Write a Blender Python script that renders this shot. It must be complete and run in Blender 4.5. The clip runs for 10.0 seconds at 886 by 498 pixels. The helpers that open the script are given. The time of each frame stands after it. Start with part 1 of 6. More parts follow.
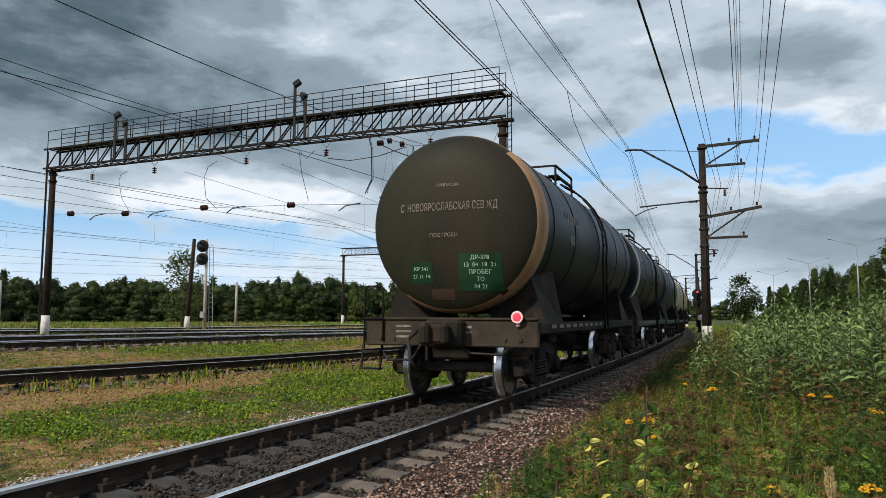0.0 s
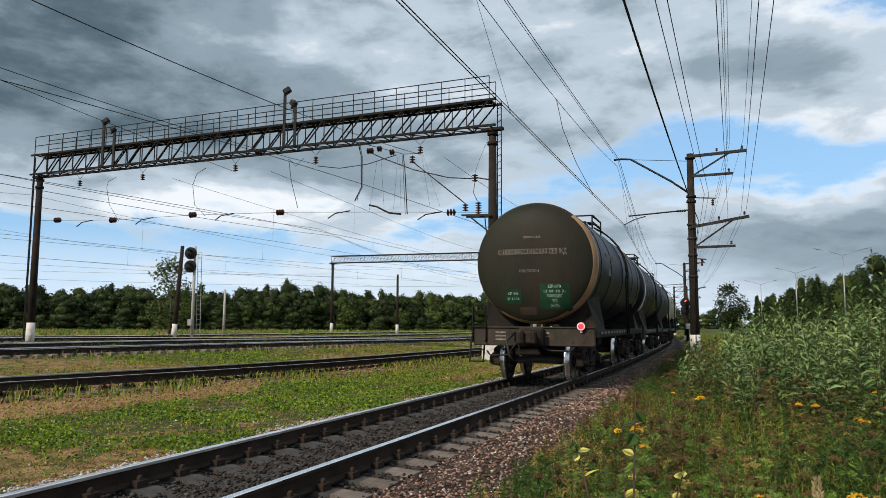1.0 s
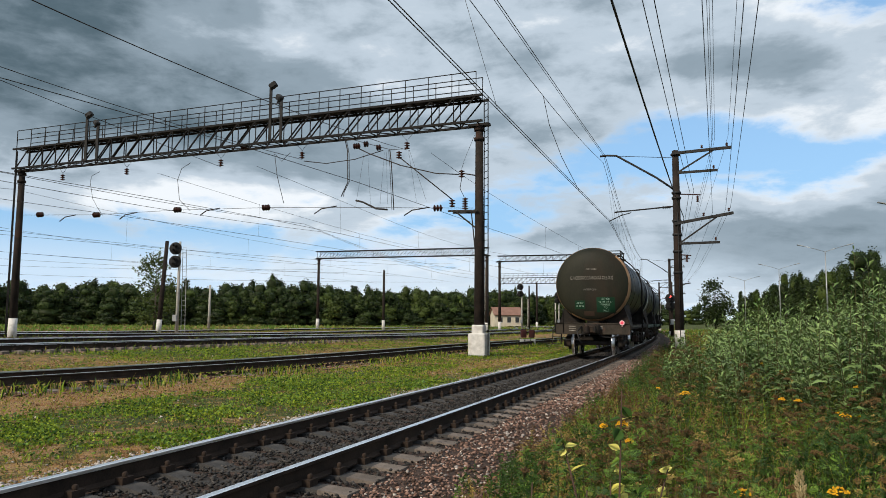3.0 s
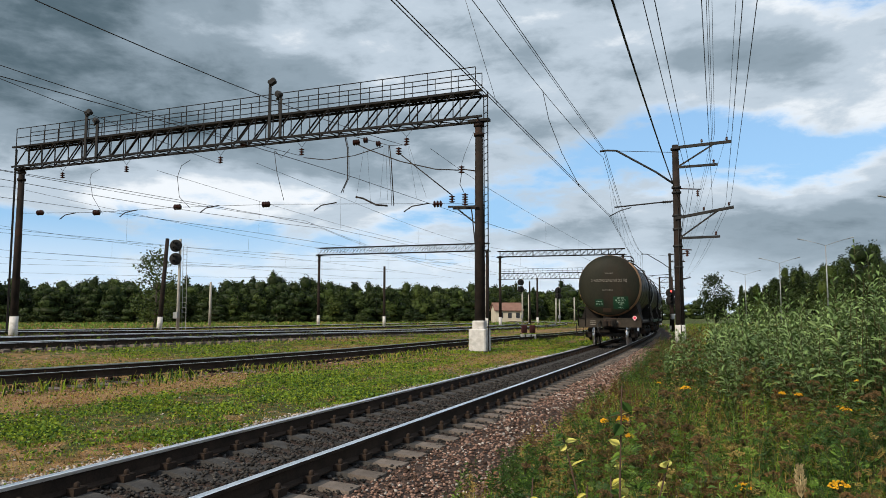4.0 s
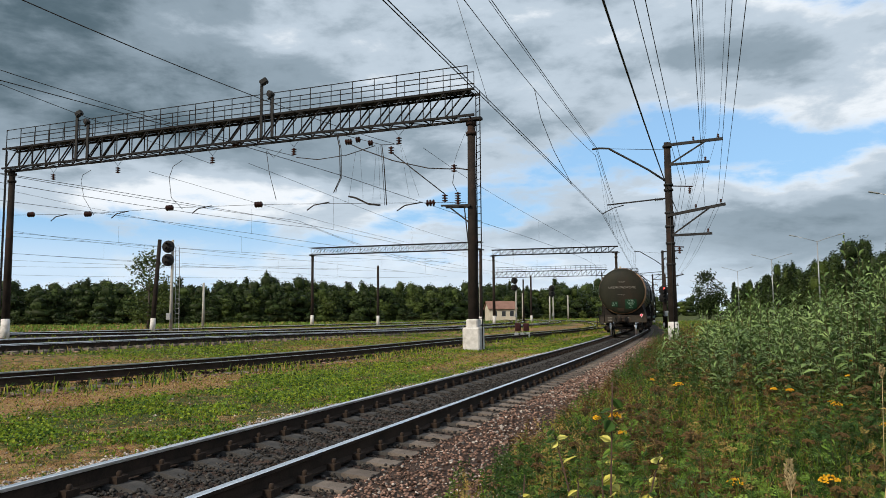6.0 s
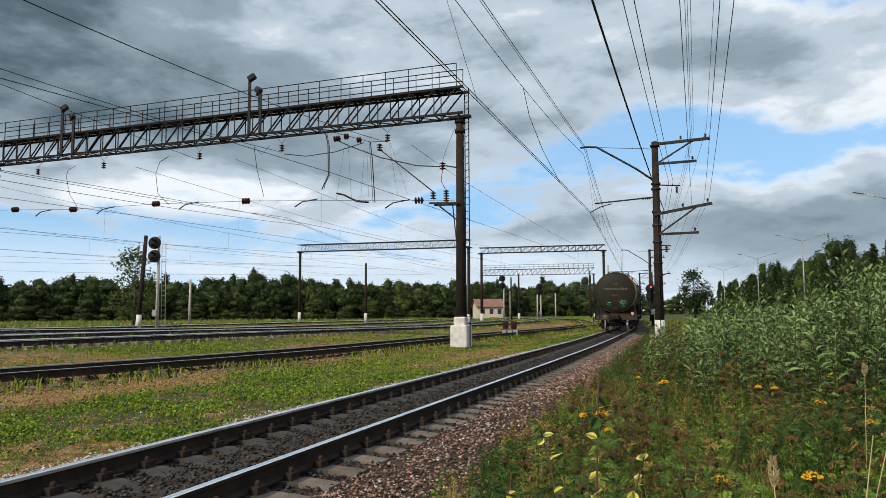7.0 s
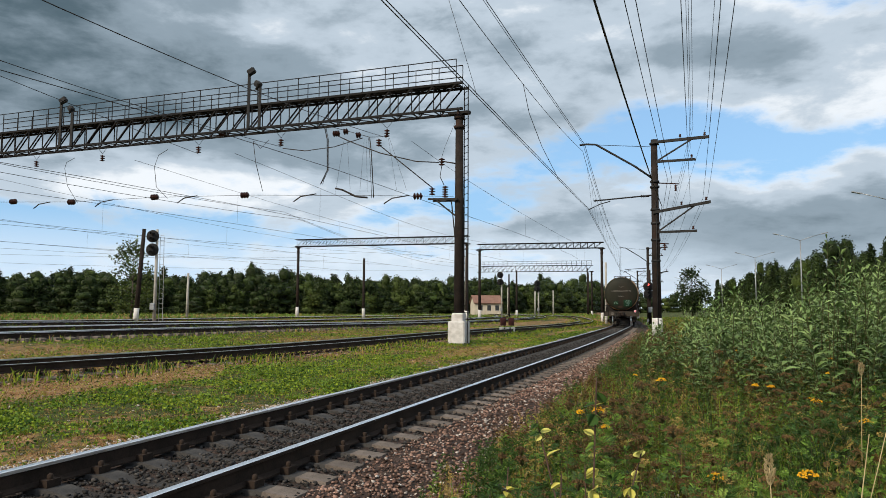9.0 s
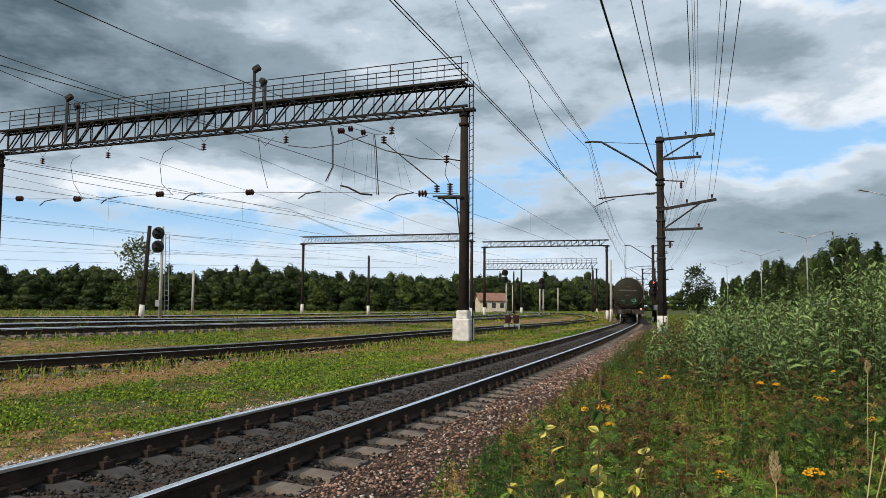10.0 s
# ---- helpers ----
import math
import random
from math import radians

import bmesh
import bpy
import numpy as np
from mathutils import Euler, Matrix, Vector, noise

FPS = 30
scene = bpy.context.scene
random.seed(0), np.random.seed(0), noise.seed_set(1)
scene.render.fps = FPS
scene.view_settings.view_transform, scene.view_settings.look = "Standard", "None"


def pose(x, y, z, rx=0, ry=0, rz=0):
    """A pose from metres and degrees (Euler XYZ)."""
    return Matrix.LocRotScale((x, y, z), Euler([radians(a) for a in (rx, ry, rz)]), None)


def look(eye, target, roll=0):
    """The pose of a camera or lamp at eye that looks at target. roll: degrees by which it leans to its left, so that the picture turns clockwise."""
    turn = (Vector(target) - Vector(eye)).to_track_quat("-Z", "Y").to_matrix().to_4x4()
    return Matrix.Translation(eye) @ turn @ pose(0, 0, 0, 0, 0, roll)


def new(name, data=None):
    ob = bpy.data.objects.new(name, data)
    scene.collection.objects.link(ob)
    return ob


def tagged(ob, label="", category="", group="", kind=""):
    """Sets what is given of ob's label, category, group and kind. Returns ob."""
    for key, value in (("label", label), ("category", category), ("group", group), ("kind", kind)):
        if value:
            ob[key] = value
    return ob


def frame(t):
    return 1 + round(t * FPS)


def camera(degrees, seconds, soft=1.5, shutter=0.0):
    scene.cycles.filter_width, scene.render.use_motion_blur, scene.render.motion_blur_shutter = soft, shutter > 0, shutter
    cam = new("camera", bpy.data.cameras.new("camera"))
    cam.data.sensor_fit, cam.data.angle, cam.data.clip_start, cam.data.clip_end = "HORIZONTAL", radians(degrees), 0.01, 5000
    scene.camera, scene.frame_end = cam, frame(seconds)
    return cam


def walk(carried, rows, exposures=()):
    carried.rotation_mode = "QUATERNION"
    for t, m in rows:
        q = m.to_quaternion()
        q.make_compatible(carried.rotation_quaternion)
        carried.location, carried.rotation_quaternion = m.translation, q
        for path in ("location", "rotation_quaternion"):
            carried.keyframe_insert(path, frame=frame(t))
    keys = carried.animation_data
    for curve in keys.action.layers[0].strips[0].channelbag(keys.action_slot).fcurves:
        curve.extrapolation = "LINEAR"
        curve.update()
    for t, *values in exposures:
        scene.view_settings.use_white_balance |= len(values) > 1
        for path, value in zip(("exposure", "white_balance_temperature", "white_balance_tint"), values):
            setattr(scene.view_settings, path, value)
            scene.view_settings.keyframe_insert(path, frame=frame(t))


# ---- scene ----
cam = camera(63.0, 10.0, soft=0.6)
PATH = [  # seconds, place, pitch, roll, yaw
    (0, 0.001, 0.003, 1.305, 5.222, -0.200, 1.873),
    (0.5, 0.005, 0.020, 1.307, 5.440, -0.500, 1.339),
    (1, 0.002, 0.010, 1.307, 5.870, -0.345, 1.021),
    (1.5, -0.002, 0.010, 1.310, 5.976, -0.198, 0.647),
    (2, -0.005, 0.008, 1.310, 5.727, -0.254, 0.043),
    (2.5, -0.006, 0.003, 1.308, 5.684, -0.434, -0.085),
    (4, -0.001, 0.001, 1.311, 5.200, -0.041, -0.007),
    (4.5, 0.002, 0.001, 1.310, 5.200, 0.000, 0.000),
    (5, 0.008, 0.003, 1.308, 5.237, 0.125, 0.161),
    (5.5, 0.009, -0.003, 1.308, 5.214, 0.310, -0.190),
    (6, 0.014, -0.002, 1.308, 5.115, 0.435, -0.480),
    (7.5, 0.016, -0.004, 1.305, 4.835, 0.109, -1.724),
    (8, 0.013, -0.012, 1.306, 4.730, 0.055, -1.719),
    (8.5, 0.011, -0.011, 1.304, 4.632, -0.250, -1.719),
    (9, 0.010, -0.007, 1.304, 4.611, -0.280, -1.624),
    (9.5, 0.008, 0.000, 1.302, 4.436, -0.314, -1.298),
    (10, 0.012, 0.000, 1.299, 4.407, -0.396, -1.251),
]
walk(cam, [(t, pose(x, y, z, 90 + p, r, w)) for t, x, y, z, p, r, w in PATH],
     exposures=[(0, 0.0), (10, 0.0)])

# ---------------------------------------------------------------- light
SUN_ELEV, SUN_AZ = 36.0, 224.0     # degrees; azimuth clockwise from +y


def make_world():
    w = bpy.data.worlds.new("overcast_sky")
    scene.world = w
    w.use_nodes = True
    nt = w.node_tree
    nt.nodes.clear()
    N, K = nt.nodes.new, nt.links.new
    out, bg = N("ShaderNodeOutputWorld"), N("ShaderNodeBackground")
    K(bg.outputs[0], out.inputs[0])
    tc = N("ShaderNodeTexCoord")
    sep = N("ShaderNodeSeparateXYZ")
    K(tc.outputs["Generated"], sep.inputs[0])

    def m(op, a, b=None, clamp=False):
        n = N("ShaderNodeMath")
        n.operation, n.use_clamp = op, clamp
        for i, v in enumerate((a, b)):
            if v is None:
                continue
            if isinstance(v, (int, float)):
                n.inputs[i].default_value = v
            else:
                K(v, n.inputs[i])
        return n.outputs[0]

    # billowing cloud, flatter towards the horizon
    zz = m("MAXIMUM", sep.outputs[2], 0.0)
    comb = N("ShaderNodeCombineXYZ")
    K(sep.outputs[0], comb.inputs[0]), K(sep.outputs[1], comb.inputs[1])
    K(m("MULTIPLY", m("POWER", zz, 0.8), 2.4), comb.inputs[2])

    def fbm(scale, detail, rough, off, dist=0.0):
        mp = N("ShaderNodeMapping")
        mp.inputs["Location"].default_value = off
        K(comb.outputs[0], mp.inputs[0])
        n = N("ShaderNodeTexNoise")
        n.inputs["Scale"].default_value, n.inputs["Detail"].default_value = scale, detail
        n.inputs["Roughness"].default_value, n.inputs["Distortion"].default_value = rough, dist
        K(mp.outputs[0], n.inputs["Vector"])
        return n.outputs[0]

    def ramp(v, stops, interp="EASE"):
        r = N("ShaderNodeValToRGB")
        r.color_ramp.interpolation = interp
        e = r.color_ramp.elements
        while len(e) < len(stops):
            e.new(0.5)
        for el, (p, c) in zip(e, stops):
            el.position, el.color = p, (*c, 1)
        K(v, r.inputs[0])
        return r.outputs[0]

    def mix(f, a, b, blend="MIX"):
        n = N("ShaderNodeMix")
        n.data_type, n.blend_type = "RGBA", blend
        for s, v in ((0, f), (6, a), (7, b)):
            if isinstance(v, (int, float)):
                n.inputs[s].default_value = v
            elif isinstance(v, tuple):
                n.inputs[s].default_value = (*v, 1)
            else:
                K(v, n.inputs[s])
        return n.outputs[2]

    sky = N("ShaderNodeTexSky")
    sky.sky_type, sky.sun_disc = "NISHITA", False
    sky.sun_elevation, sky.sun_rotation = radians(SUN_ELEV), radians(SUN_AZ)
    blue = mix(1.0, sky.outputs[0], (0.16, 0.16, 0.16), "MULTIPLY")
    # haze lightens the blue
    haze = ramp(zz, [(0.0, (0.9, 0.9, 0.9)), (0.25, (0.55, 0.55, 0.55)), (0.6, (0.3, 0.3, 0.3))], "LINEAR")
    blue = mix(haze, blue, (0.27, 0.56, 0.92))

    X, Z = sep.outputs[0], zz

    def lump(cx, cz, sx, sz, amount):
        """A soft-edged stretch of thicker or thinner cloud."""
        q = m("ADD", m("POWER", m("ABSOLUTE", m("DIVIDE", m("SUBTRACT", X, cx), sx)), 2.0), m("POWER", m("ABSOLUTE", m("DIVIDE", m("SUBTRACT", Z, cz), sz)), 2.0))
        return m("MULTIPLY", m("EXPONENT", m("MULTIPLY", q, -1.0)), amount)

    def total_of(vals):
        acc = vals[0]
        for v in vals[1:]:
            acc = m("ADD", acc, v)
        return acc

    big = m("SUBTRACT", fbm(2.3, 3.0, 0.5, (3.1, 1.7, 0.4), 0.2), 0.5)
    mid = m("SUBTRACT", fbm(5.5, 7.0, 0.55, (0.4, 5.2, 1.3), 0.25), 0.5)
    fine = m("SUBTRACT", fbm(15.0, 8.0, 0.6, (7.7, 2.3, 0.2), 0.2), 0.5)
    wisps = total_of([m("MULTIPLY", big, 0.8), m("MULTIPLY", mid, 1.2), m("MULTIPLY", fine, 0.5)])
    cover = total_of([m("ADD", wisps, 0.62), lump(-0.45, 0.36, 0.5, 0.16, 0.5), lump(0.27, 0.225, 0.17, 0.055, -0.50), lump(0.56, 0.39, 0.09, 0.05, -0.45),
                      lump(-0.40, 0.10, 0.30, 0.035, -0.35), lump(0.07, 0.155, 0.14, 0.03, -0.30), lump(0.47, 0.205, 0.08, 0.02, -0.25), lump(0.45, 0.11, 0.20, 0.035, 0.45),
                      lump(0.0, 0.40, 0.25, 0.12, 0.25), lump(0.30, 0.34, 0.12, 0.04, 0.25), lump(0.47, 0.29, 0.10, 0.05, 0.25)])
    mask = ramp(cover, [(0.34, (0, 0, 0)), (0.60, (1, 1, 1))])
    # thin edges let the light through, thick bellies are slate grey
    dens = total_of([m("MULTIPLY", wisps, 0.42), m("ADD", m("MULTIPLY", cover, 0.26), 0.135), lump(-0.45, 0.33, 0.30, 0.13, 0.23), lump(-0.70, 0.25, 0.25, 0.3, 0.15),
                     lump(0.50, 0.095, 0.17, 0.045, 0.34), lump(0.15, 0.11, 0.12, 0.03, 0.12), lump(0.28, 0.36, 0.08, 0.03, -0.20), lump(-0.19, 0.35, 0.06, 0.035, -0.22),
                     lump(-0.12, 0.245, 0.26, 0.06, 0.15), lump(-0.50, 0.25, 0.25, 0.05, 0.10), lump(-0.38, 0.155, 0.25, 0.025, -0.20), lump(0.42, 0.33, 0.10, 0.03, 0.06), lump(0.50, 0.24, 0.12, 0.05, -0.05)])
    col = ramp(dens, [(0.20, (0.90, 0.95, 1.0)), (0.36, (0.54, 0.635, 0.73)), (0.56, (0.29, 0.37, 0.44)), (0.84, (0.095, 0.145, 0.18))])
    total = mix(mask, blue, col)
    # pale gap between the deck and the horizon
    low = ramp(zz, [(0.0, (1, 1, 1)), (0.05, (0.8, 0.8, 0.8)), (0.13, (0, 0, 0))])
    lown = m("MULTIPLY", low, ramp(m("ADD", m("ADD", mid, 0.55), m("MULTIPLY", X, -0.35)), [(0.30, (0.1, 0.1, 0.1)), (0.62, (0.9, 0.9, 0.9))]))
    total = mix(lown, total, (0.74, 0.87, 1.0))
    K(total, bg.inputs[0])
    bg.inputs[1].default_value = 1.0


make_world()
sun = new("sun", bpy.data.lights.new("sun", "SUN"))
sun.data.energy, sun.data.angle, sun.data.color = 4.2, radians(5), (1.0, 0.88, 0.70)
a, e = radians(SUN_AZ), radians(SUN_ELEV)
sun.matrix_world = look((0, 0, 0), (-math.sin(a) * math.cos(e), -math.cos(a) * math.cos(e), -math.sin(e)))


# ---------------------------------------------------------------- materials
def mat(name, c1, c2, rough=0.8, metal=0.0, scale=4.0, fine=40.0, bump=0.3, dist=0.01, c3=None, by_object=0.0, by_island=0.0, streak=None, spec=0.14):
    """Two colours mixed by a broad and a fine noise, with relief; c3: blotches of dirt or wear."""
    M = bpy.data.materials.new(name)
    M.use_nodes = True
    nt = M.node_tree
    N, K = nt.nodes.new, nt.links.new
    b = nt.nodes["Principled BSDF"]
    tc = N("ShaderNodeTexCoord")
    vec = tc.outputs["Object"]
    if streak:
        mp = N("ShaderNodeMapping")
        mp.inputs["Scale"].default_value = streak
        K(vec, mp.inputs[0])
        vec = mp.outputs[0]

    def noise_at(s, d=6.0):
        n = N("ShaderNodeTexNoise")
        n.inputs["Scale"].default_value, n.inputs["Detail"].default_value = s, d
        n.inputs["Roughness"].default_value = 0.62
        K(vec, n.inputs["Vector"])
        return n.outputs[0]

    def rng(v, lo, hi):
        r = N("ShaderNodeMapRange")
        r.inputs[1].default_value, r.inputs[2].default_value = lo, hi
        K(v, r.inputs[0])
        return r.outputs[0]

    def mix(f, a, c):
        n = N("ShaderNodeMix")
        n.data_type = "RGBA"
        K(f, n.inputs[0])
        for s, v in ((6, a), (7, c)):
            if isinstance(v, tuple):
                n.inputs[s].default_value = (*v, 1)
            else:
                K(v, n.inputs[s])
        return n.outputs[2]

    n1, n2 = noise_at(scale), noise_at(fine, 3.0)
    add = N("ShaderNodeMath")
    add.operation = "MULTIPLY_ADD"
    add.inputs[1].default_value = 0.45
    K(n2, add.inputs[0]), K(n1, add.inputs[2])
    col = mix(rng(add.outputs[0], 0.55, 0.90), c1, c2)
    if c3:
        n3 = noise_at(scale * 0.37, 8.0)
        col = mix(rng(n3, 0.54, 0.68), col, c3)
    if by_object or by_island:
        g = N("ShaderNodeObjectInfo") if by_object else N("ShaderNodeNewGeometry")
        v = g.outputs["Random"] if by_object else g.outputs["Random Per Island"]
        amt = by_object or by_island
        hs = N("ShaderNodeHueSaturation")
        mr = N("ShaderNodeMapRange")
        mr.inputs[3].default_value, mr.inputs[4].default_value = 1 - amt, 1 + amt
        K(v, mr.inputs[0]), K(mr.outputs[0], hs.inputs["Value"])
        K(col, hs.inputs["Color"])
        col = hs.outputs[0]
    K(col, b.inputs["Base Color"])
    b.inputs["Metallic"].default_value = metal
    b.inputs["Specular IOR Level"].default_value = spec
    rr = N("ShaderNodeMapRange")
    rr.inputs[3].default_value, rr.inputs[4].default_value = max(0.03, rough - 0.12), min(1.0, rough + 0.12)
    K(n1, rr.inputs[0]), K(rr.outputs[0], b.inputs["Roughness"])
    if bump:
        bp = N("ShaderNodeBump")
        bp.inputs["Strength"].default_value, bp.inputs["Distance"].default_value = bump, dist
        K(add.outputs[0], bp.inputs["Height"]), K(bp.outputs[0], b.inputs["Normal"])
    return M


def leafy(name, c1, c2, scale=1.0, trans=0.24, rough=0.5, by_island=0.4):
    M = mat(name, c1, c2, rough=rough, scale=scale, fine=9.0, bump=0.0, by_island=by_island, spec=0.12)
    b = M.node_tree.nodes["Principled BSDF"]
    b.inputs["Transmission Weight"].default_value = 0.0
    b.inputs["Subsurface Weight"].default_value = 0.0
    # thin blades let some light through
    nt = M.node_tree
    tr, mx = nt.nodes.new("ShaderNodeBsdfTranslucent"), nt.nodes.new("ShaderNodeMixShader")
    src = b.inputs["Base Color"].links[0].from_socket
    nt.links.new(src, tr.inputs[0])
    mx.inputs[0].default_value = trans
    nt.links.new(b.outputs[0], mx.inputs[1]), nt.links.new(tr.outputs[0], mx.inputs[2])
    nt.links.new(mx.outputs[0], nt.nodes["Material Output"].inputs[0])
    return M


def glow(name, color, strength):
    M = mat(name, color, color, rough=0.3, bump=0)
    b = M.node_tree.nodes["Principled BSDF"]
    b.inputs["Emission Color"].default_value = (*color, 1)
    b.inputs["Emission Strength"].default_value = strength
    return M


RUST_RAIL = mat("rusty_rail_side", (0.020, 0.0145, 0.0115), (0.048, 0.033, 0.025), 0.85, 0.2, 3, 60, 0.4, 0.004)
SHINY = mat("polished_rail_head", (0.80, 0.80, 0.82), (0.92, 0.92, 0.93), 0.32, 1.0, 2, 25, 0.05, 0.002)
DULL_RAIL = mat("dull_rail_head", (0.26, 0.29, 0.26), (0.42, 0.44, 0.40), 0.38, 0.8, 2, 25, 0.1, 0.002)
CONCRETE = mat("sleeper_concrete", (0.085, 0.070, 0.060), (0.175, 0.145, 0.125), 0.9, 0, 5, 70, 0.5, 0.006, (0.06, 0.045, 0.038), by_object=0.22)
DARK_SLEEPER = mat("oily_sleeper_concrete", (0.030, 0.029, 0.029), (0.065, 0.062, 0.06), 0.85, 0, 5, 70, 0.5, 0.006, (0.03, 0.025, 0.022))
STONE_RED = mat("reddish_ballast_stone", (0.12, 0.066, 0.050), (0.26, 0.170, 0.135), 0.9, 0, 6, 60, 0.4, 0.01, (0.07, 0.045, 0.034), by_island=0.8)
STONE_DARK = mat("oily_ballast_stone", (0.020, 0.019, 0.018), (0.055, 0.05, 0.047), 0.8, 0, 6, 60, 0.4, 0.01, by_island=0.75)
STONE_PALE = mat("pale_ballast_stone", (0.24, 0.21, 0.19), (0.46, 0.41, 0.37), 0.9, 0, 6, 60, 0.4, 0.01, by_island=0.5)
BALLAST = mat("ballast_bed", (0.030, 0.021, 0.018), (0.075, 0.050, 0.040), 0.95, 0, 7, 45, 1.0, 0.03, (0.035, 0.028, 0.024))
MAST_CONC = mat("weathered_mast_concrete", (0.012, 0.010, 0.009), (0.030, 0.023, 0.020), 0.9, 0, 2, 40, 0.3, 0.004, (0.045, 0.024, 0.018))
POST_CONC = mat("light_post_concrete", (0.26, 0.25, 0.23), (0.40, 0.39, 0.36), 0.9, 0, 2, 40, 0.3, 0.004)
WHITEWASH = mat("whitewash", (0.42, 0.405, 0.39), (0.62, 0.60, 0.585), 0.9, 0, 4, 40, 0.3, 0.004, (0.35, 0.33, 0.30))
BLACK_STEEL = mat("dark_painted_steel", (0.016, 0.016, 0.017), (0.035, 0.034, 0.034), 0.6, 0.2, 3, 40, 0.2, 0.003)
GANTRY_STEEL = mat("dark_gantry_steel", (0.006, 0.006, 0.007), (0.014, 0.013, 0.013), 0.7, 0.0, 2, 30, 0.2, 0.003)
GREY_STEEL = mat("galvanised_steel", (0.25, 0.26, 0.27), (0.38, 0.39, 0.40), 0.5, 0.7, 3, 40, 0.1, 0.002)
WIRE = mat("wire_metal", (0.02, 0.018, 0.017), (0.05, 0.042, 0.036), 0.6, 0.4, 2, 10, 0)
INSULATOR = mat("brown_glazed_insulator", (0.025, 0.012, 0.010), (0.05, 0.02, 0.015), 0.25, 0, 4, 20, 0.0)


# ---------------------------------------------------------------- mesh helpers
def finish(name, bm, material, smooth=False):
    me = bpy.data.meshes.new(name)
    bm.normal_update()
    bm.to_mesh(me)
    bm.free()
    for m_ in (material if isinstance(material, (list, tuple)) else [material]):
        me.materials.append(m_)
    if smooth:
        for p in me.polygons:
            p.use_smooth = True
    return me


def part(name, bm, material, parent=None, label="", smooth=False, kind=""):
    ob = new(name, finish(name, bm, material, smooth))
    ob.parent = parent
    return tagged(ob, label=label, kind=kind)


def thing(name, label, category, group="", at=None):
    ob = new(name)
    ob.empty_display_size = 0.3
    if at is not None:
        ob.matrix_basis = at
    return tagged(ob, label, category, group)


def raw(name, verts, faces, material, parent=None, label="", kind="", smooth=False, mats=None):
    me = bpy.data.meshes.new(name)
    me.from_pydata(verts if isinstance(verts, list) else verts.tolist(), [], faces if isinstance(faces, list) else faces.tolist())
    for m_ in (material if isinstance(material, (list, tuple)) else [material]):
        me.materials.append(m_)
    if mats is not None:
        me.polygons.foreach_set("material_index", np.asarray(mats, dtype=np.int32))
    if smooth:
        me.polygons.foreach_set("use_smooth", np.ones(len(me.polygons), dtype=bool))
    ob = new(name, me)
    ob.parent = parent
    return tagged(ob, label=label, kind=kind)


def box(bm, c, size, bevel=0.0, rot=None, mi=0):
    r = bmesh.ops.create_cube(bm, size=1.0)
    vs = r["verts"]
    bmesh.ops.scale(bm, vec=size, verts=vs)
    if bevel:
        es = list({e_ for v in vs for e_ in v.link_edges})
        r = bmesh.ops.bevel(bm, geom=es, offset=bevel, segments=1, affect="EDGES", profile=0.5)
        vs = list({v for f in r["faces"] for v in f.verts} | {v for v in vs if v.is_valid})
    if rot is not None:
        bmesh.ops.rotate(bm, cent=(0, 0, 0), matrix=rot.to_3x3(), verts=vs)
    bmesh.ops.translate(bm, vec=c, verts=vs)
    if mi:
        for f in {f for v in vs for f in v.link_faces}:
            f.material_index = mi
    return vs


def bar(bm, a, b, w, h=None, mi=0):
    """A straight square bar from a to b."""
    a, b = Vector(a), Vector(b)
    h = h or w
    d = b - a
    L = d.length
    if L < 1e-6:
        return
    up = Vector((0, 0, 1)) if abs(d.normalized().z) < 0.99 else Vector((0, 1, 0))
    s = d.cross(up).normalized()
    u = s.cross(d).normalized()
    ring = [(s * i * w / 2 + u * j * h / 2) for i, j in ((-1, -1), (1, -1), (1, 1), (-1, 1))]
    v0, v1 = [bm.verts.new(a + r) for r in ring], [bm.verts.new(b + r) for r in ring]
    fs = [bm.faces.new((v0[i], v0[(i + 1) % 4], v1[(i + 1) % 4], v1[i])) for i in range(4)]
    fs += [bm.faces.new(v0[::-1]), bm.faces.new(v1)]
    for f in fs:
        f.material_index = mi


def tube(bm, pts, r, n=6, r_end=None, mi=0, caps=True):
    """A round tube along points, its radius running from r to r_end."""
    pts = [Vector(p) for p in pts]
    r_end = r if r_end is None else r_end
    rings, side = [], None
    for i, p in enumerate(pts):
        d = (pts[min(i + 1, len(pts) - 1)] - pts[max(i - 1, 0)]).normalized()
        if side is None:
            side = d.cross(Vector((0, 0, 1)) if abs(d.z) < 0.95 else Vector((0, 1, 0))).normalized()
        side = (side - d * side.dot(d)).normalized()
        up = side.cross(d)
        rad = r + (r_end - r) * i / max(1, len(pts) - 1)
        rings.append([bm.verts.new(p + side * math.cos(k * 2 * math.pi / n) * rad + up * math.sin(k * 2 * math.pi / n) * rad) for k in range(n)])
    for A, B in zip(rings, rings[1:]):
        for k in range(n):
            f = bm.faces.new((A[k], A[(k + 1) % n], B[(k + 1) % n], B[k]))
            f.smooth, f.material_index = True, mi
    if caps:
        for f in (bm.faces.new(rings[0][::-1]), bm.faces.new(rings[-1])):
            f.material_index = mi


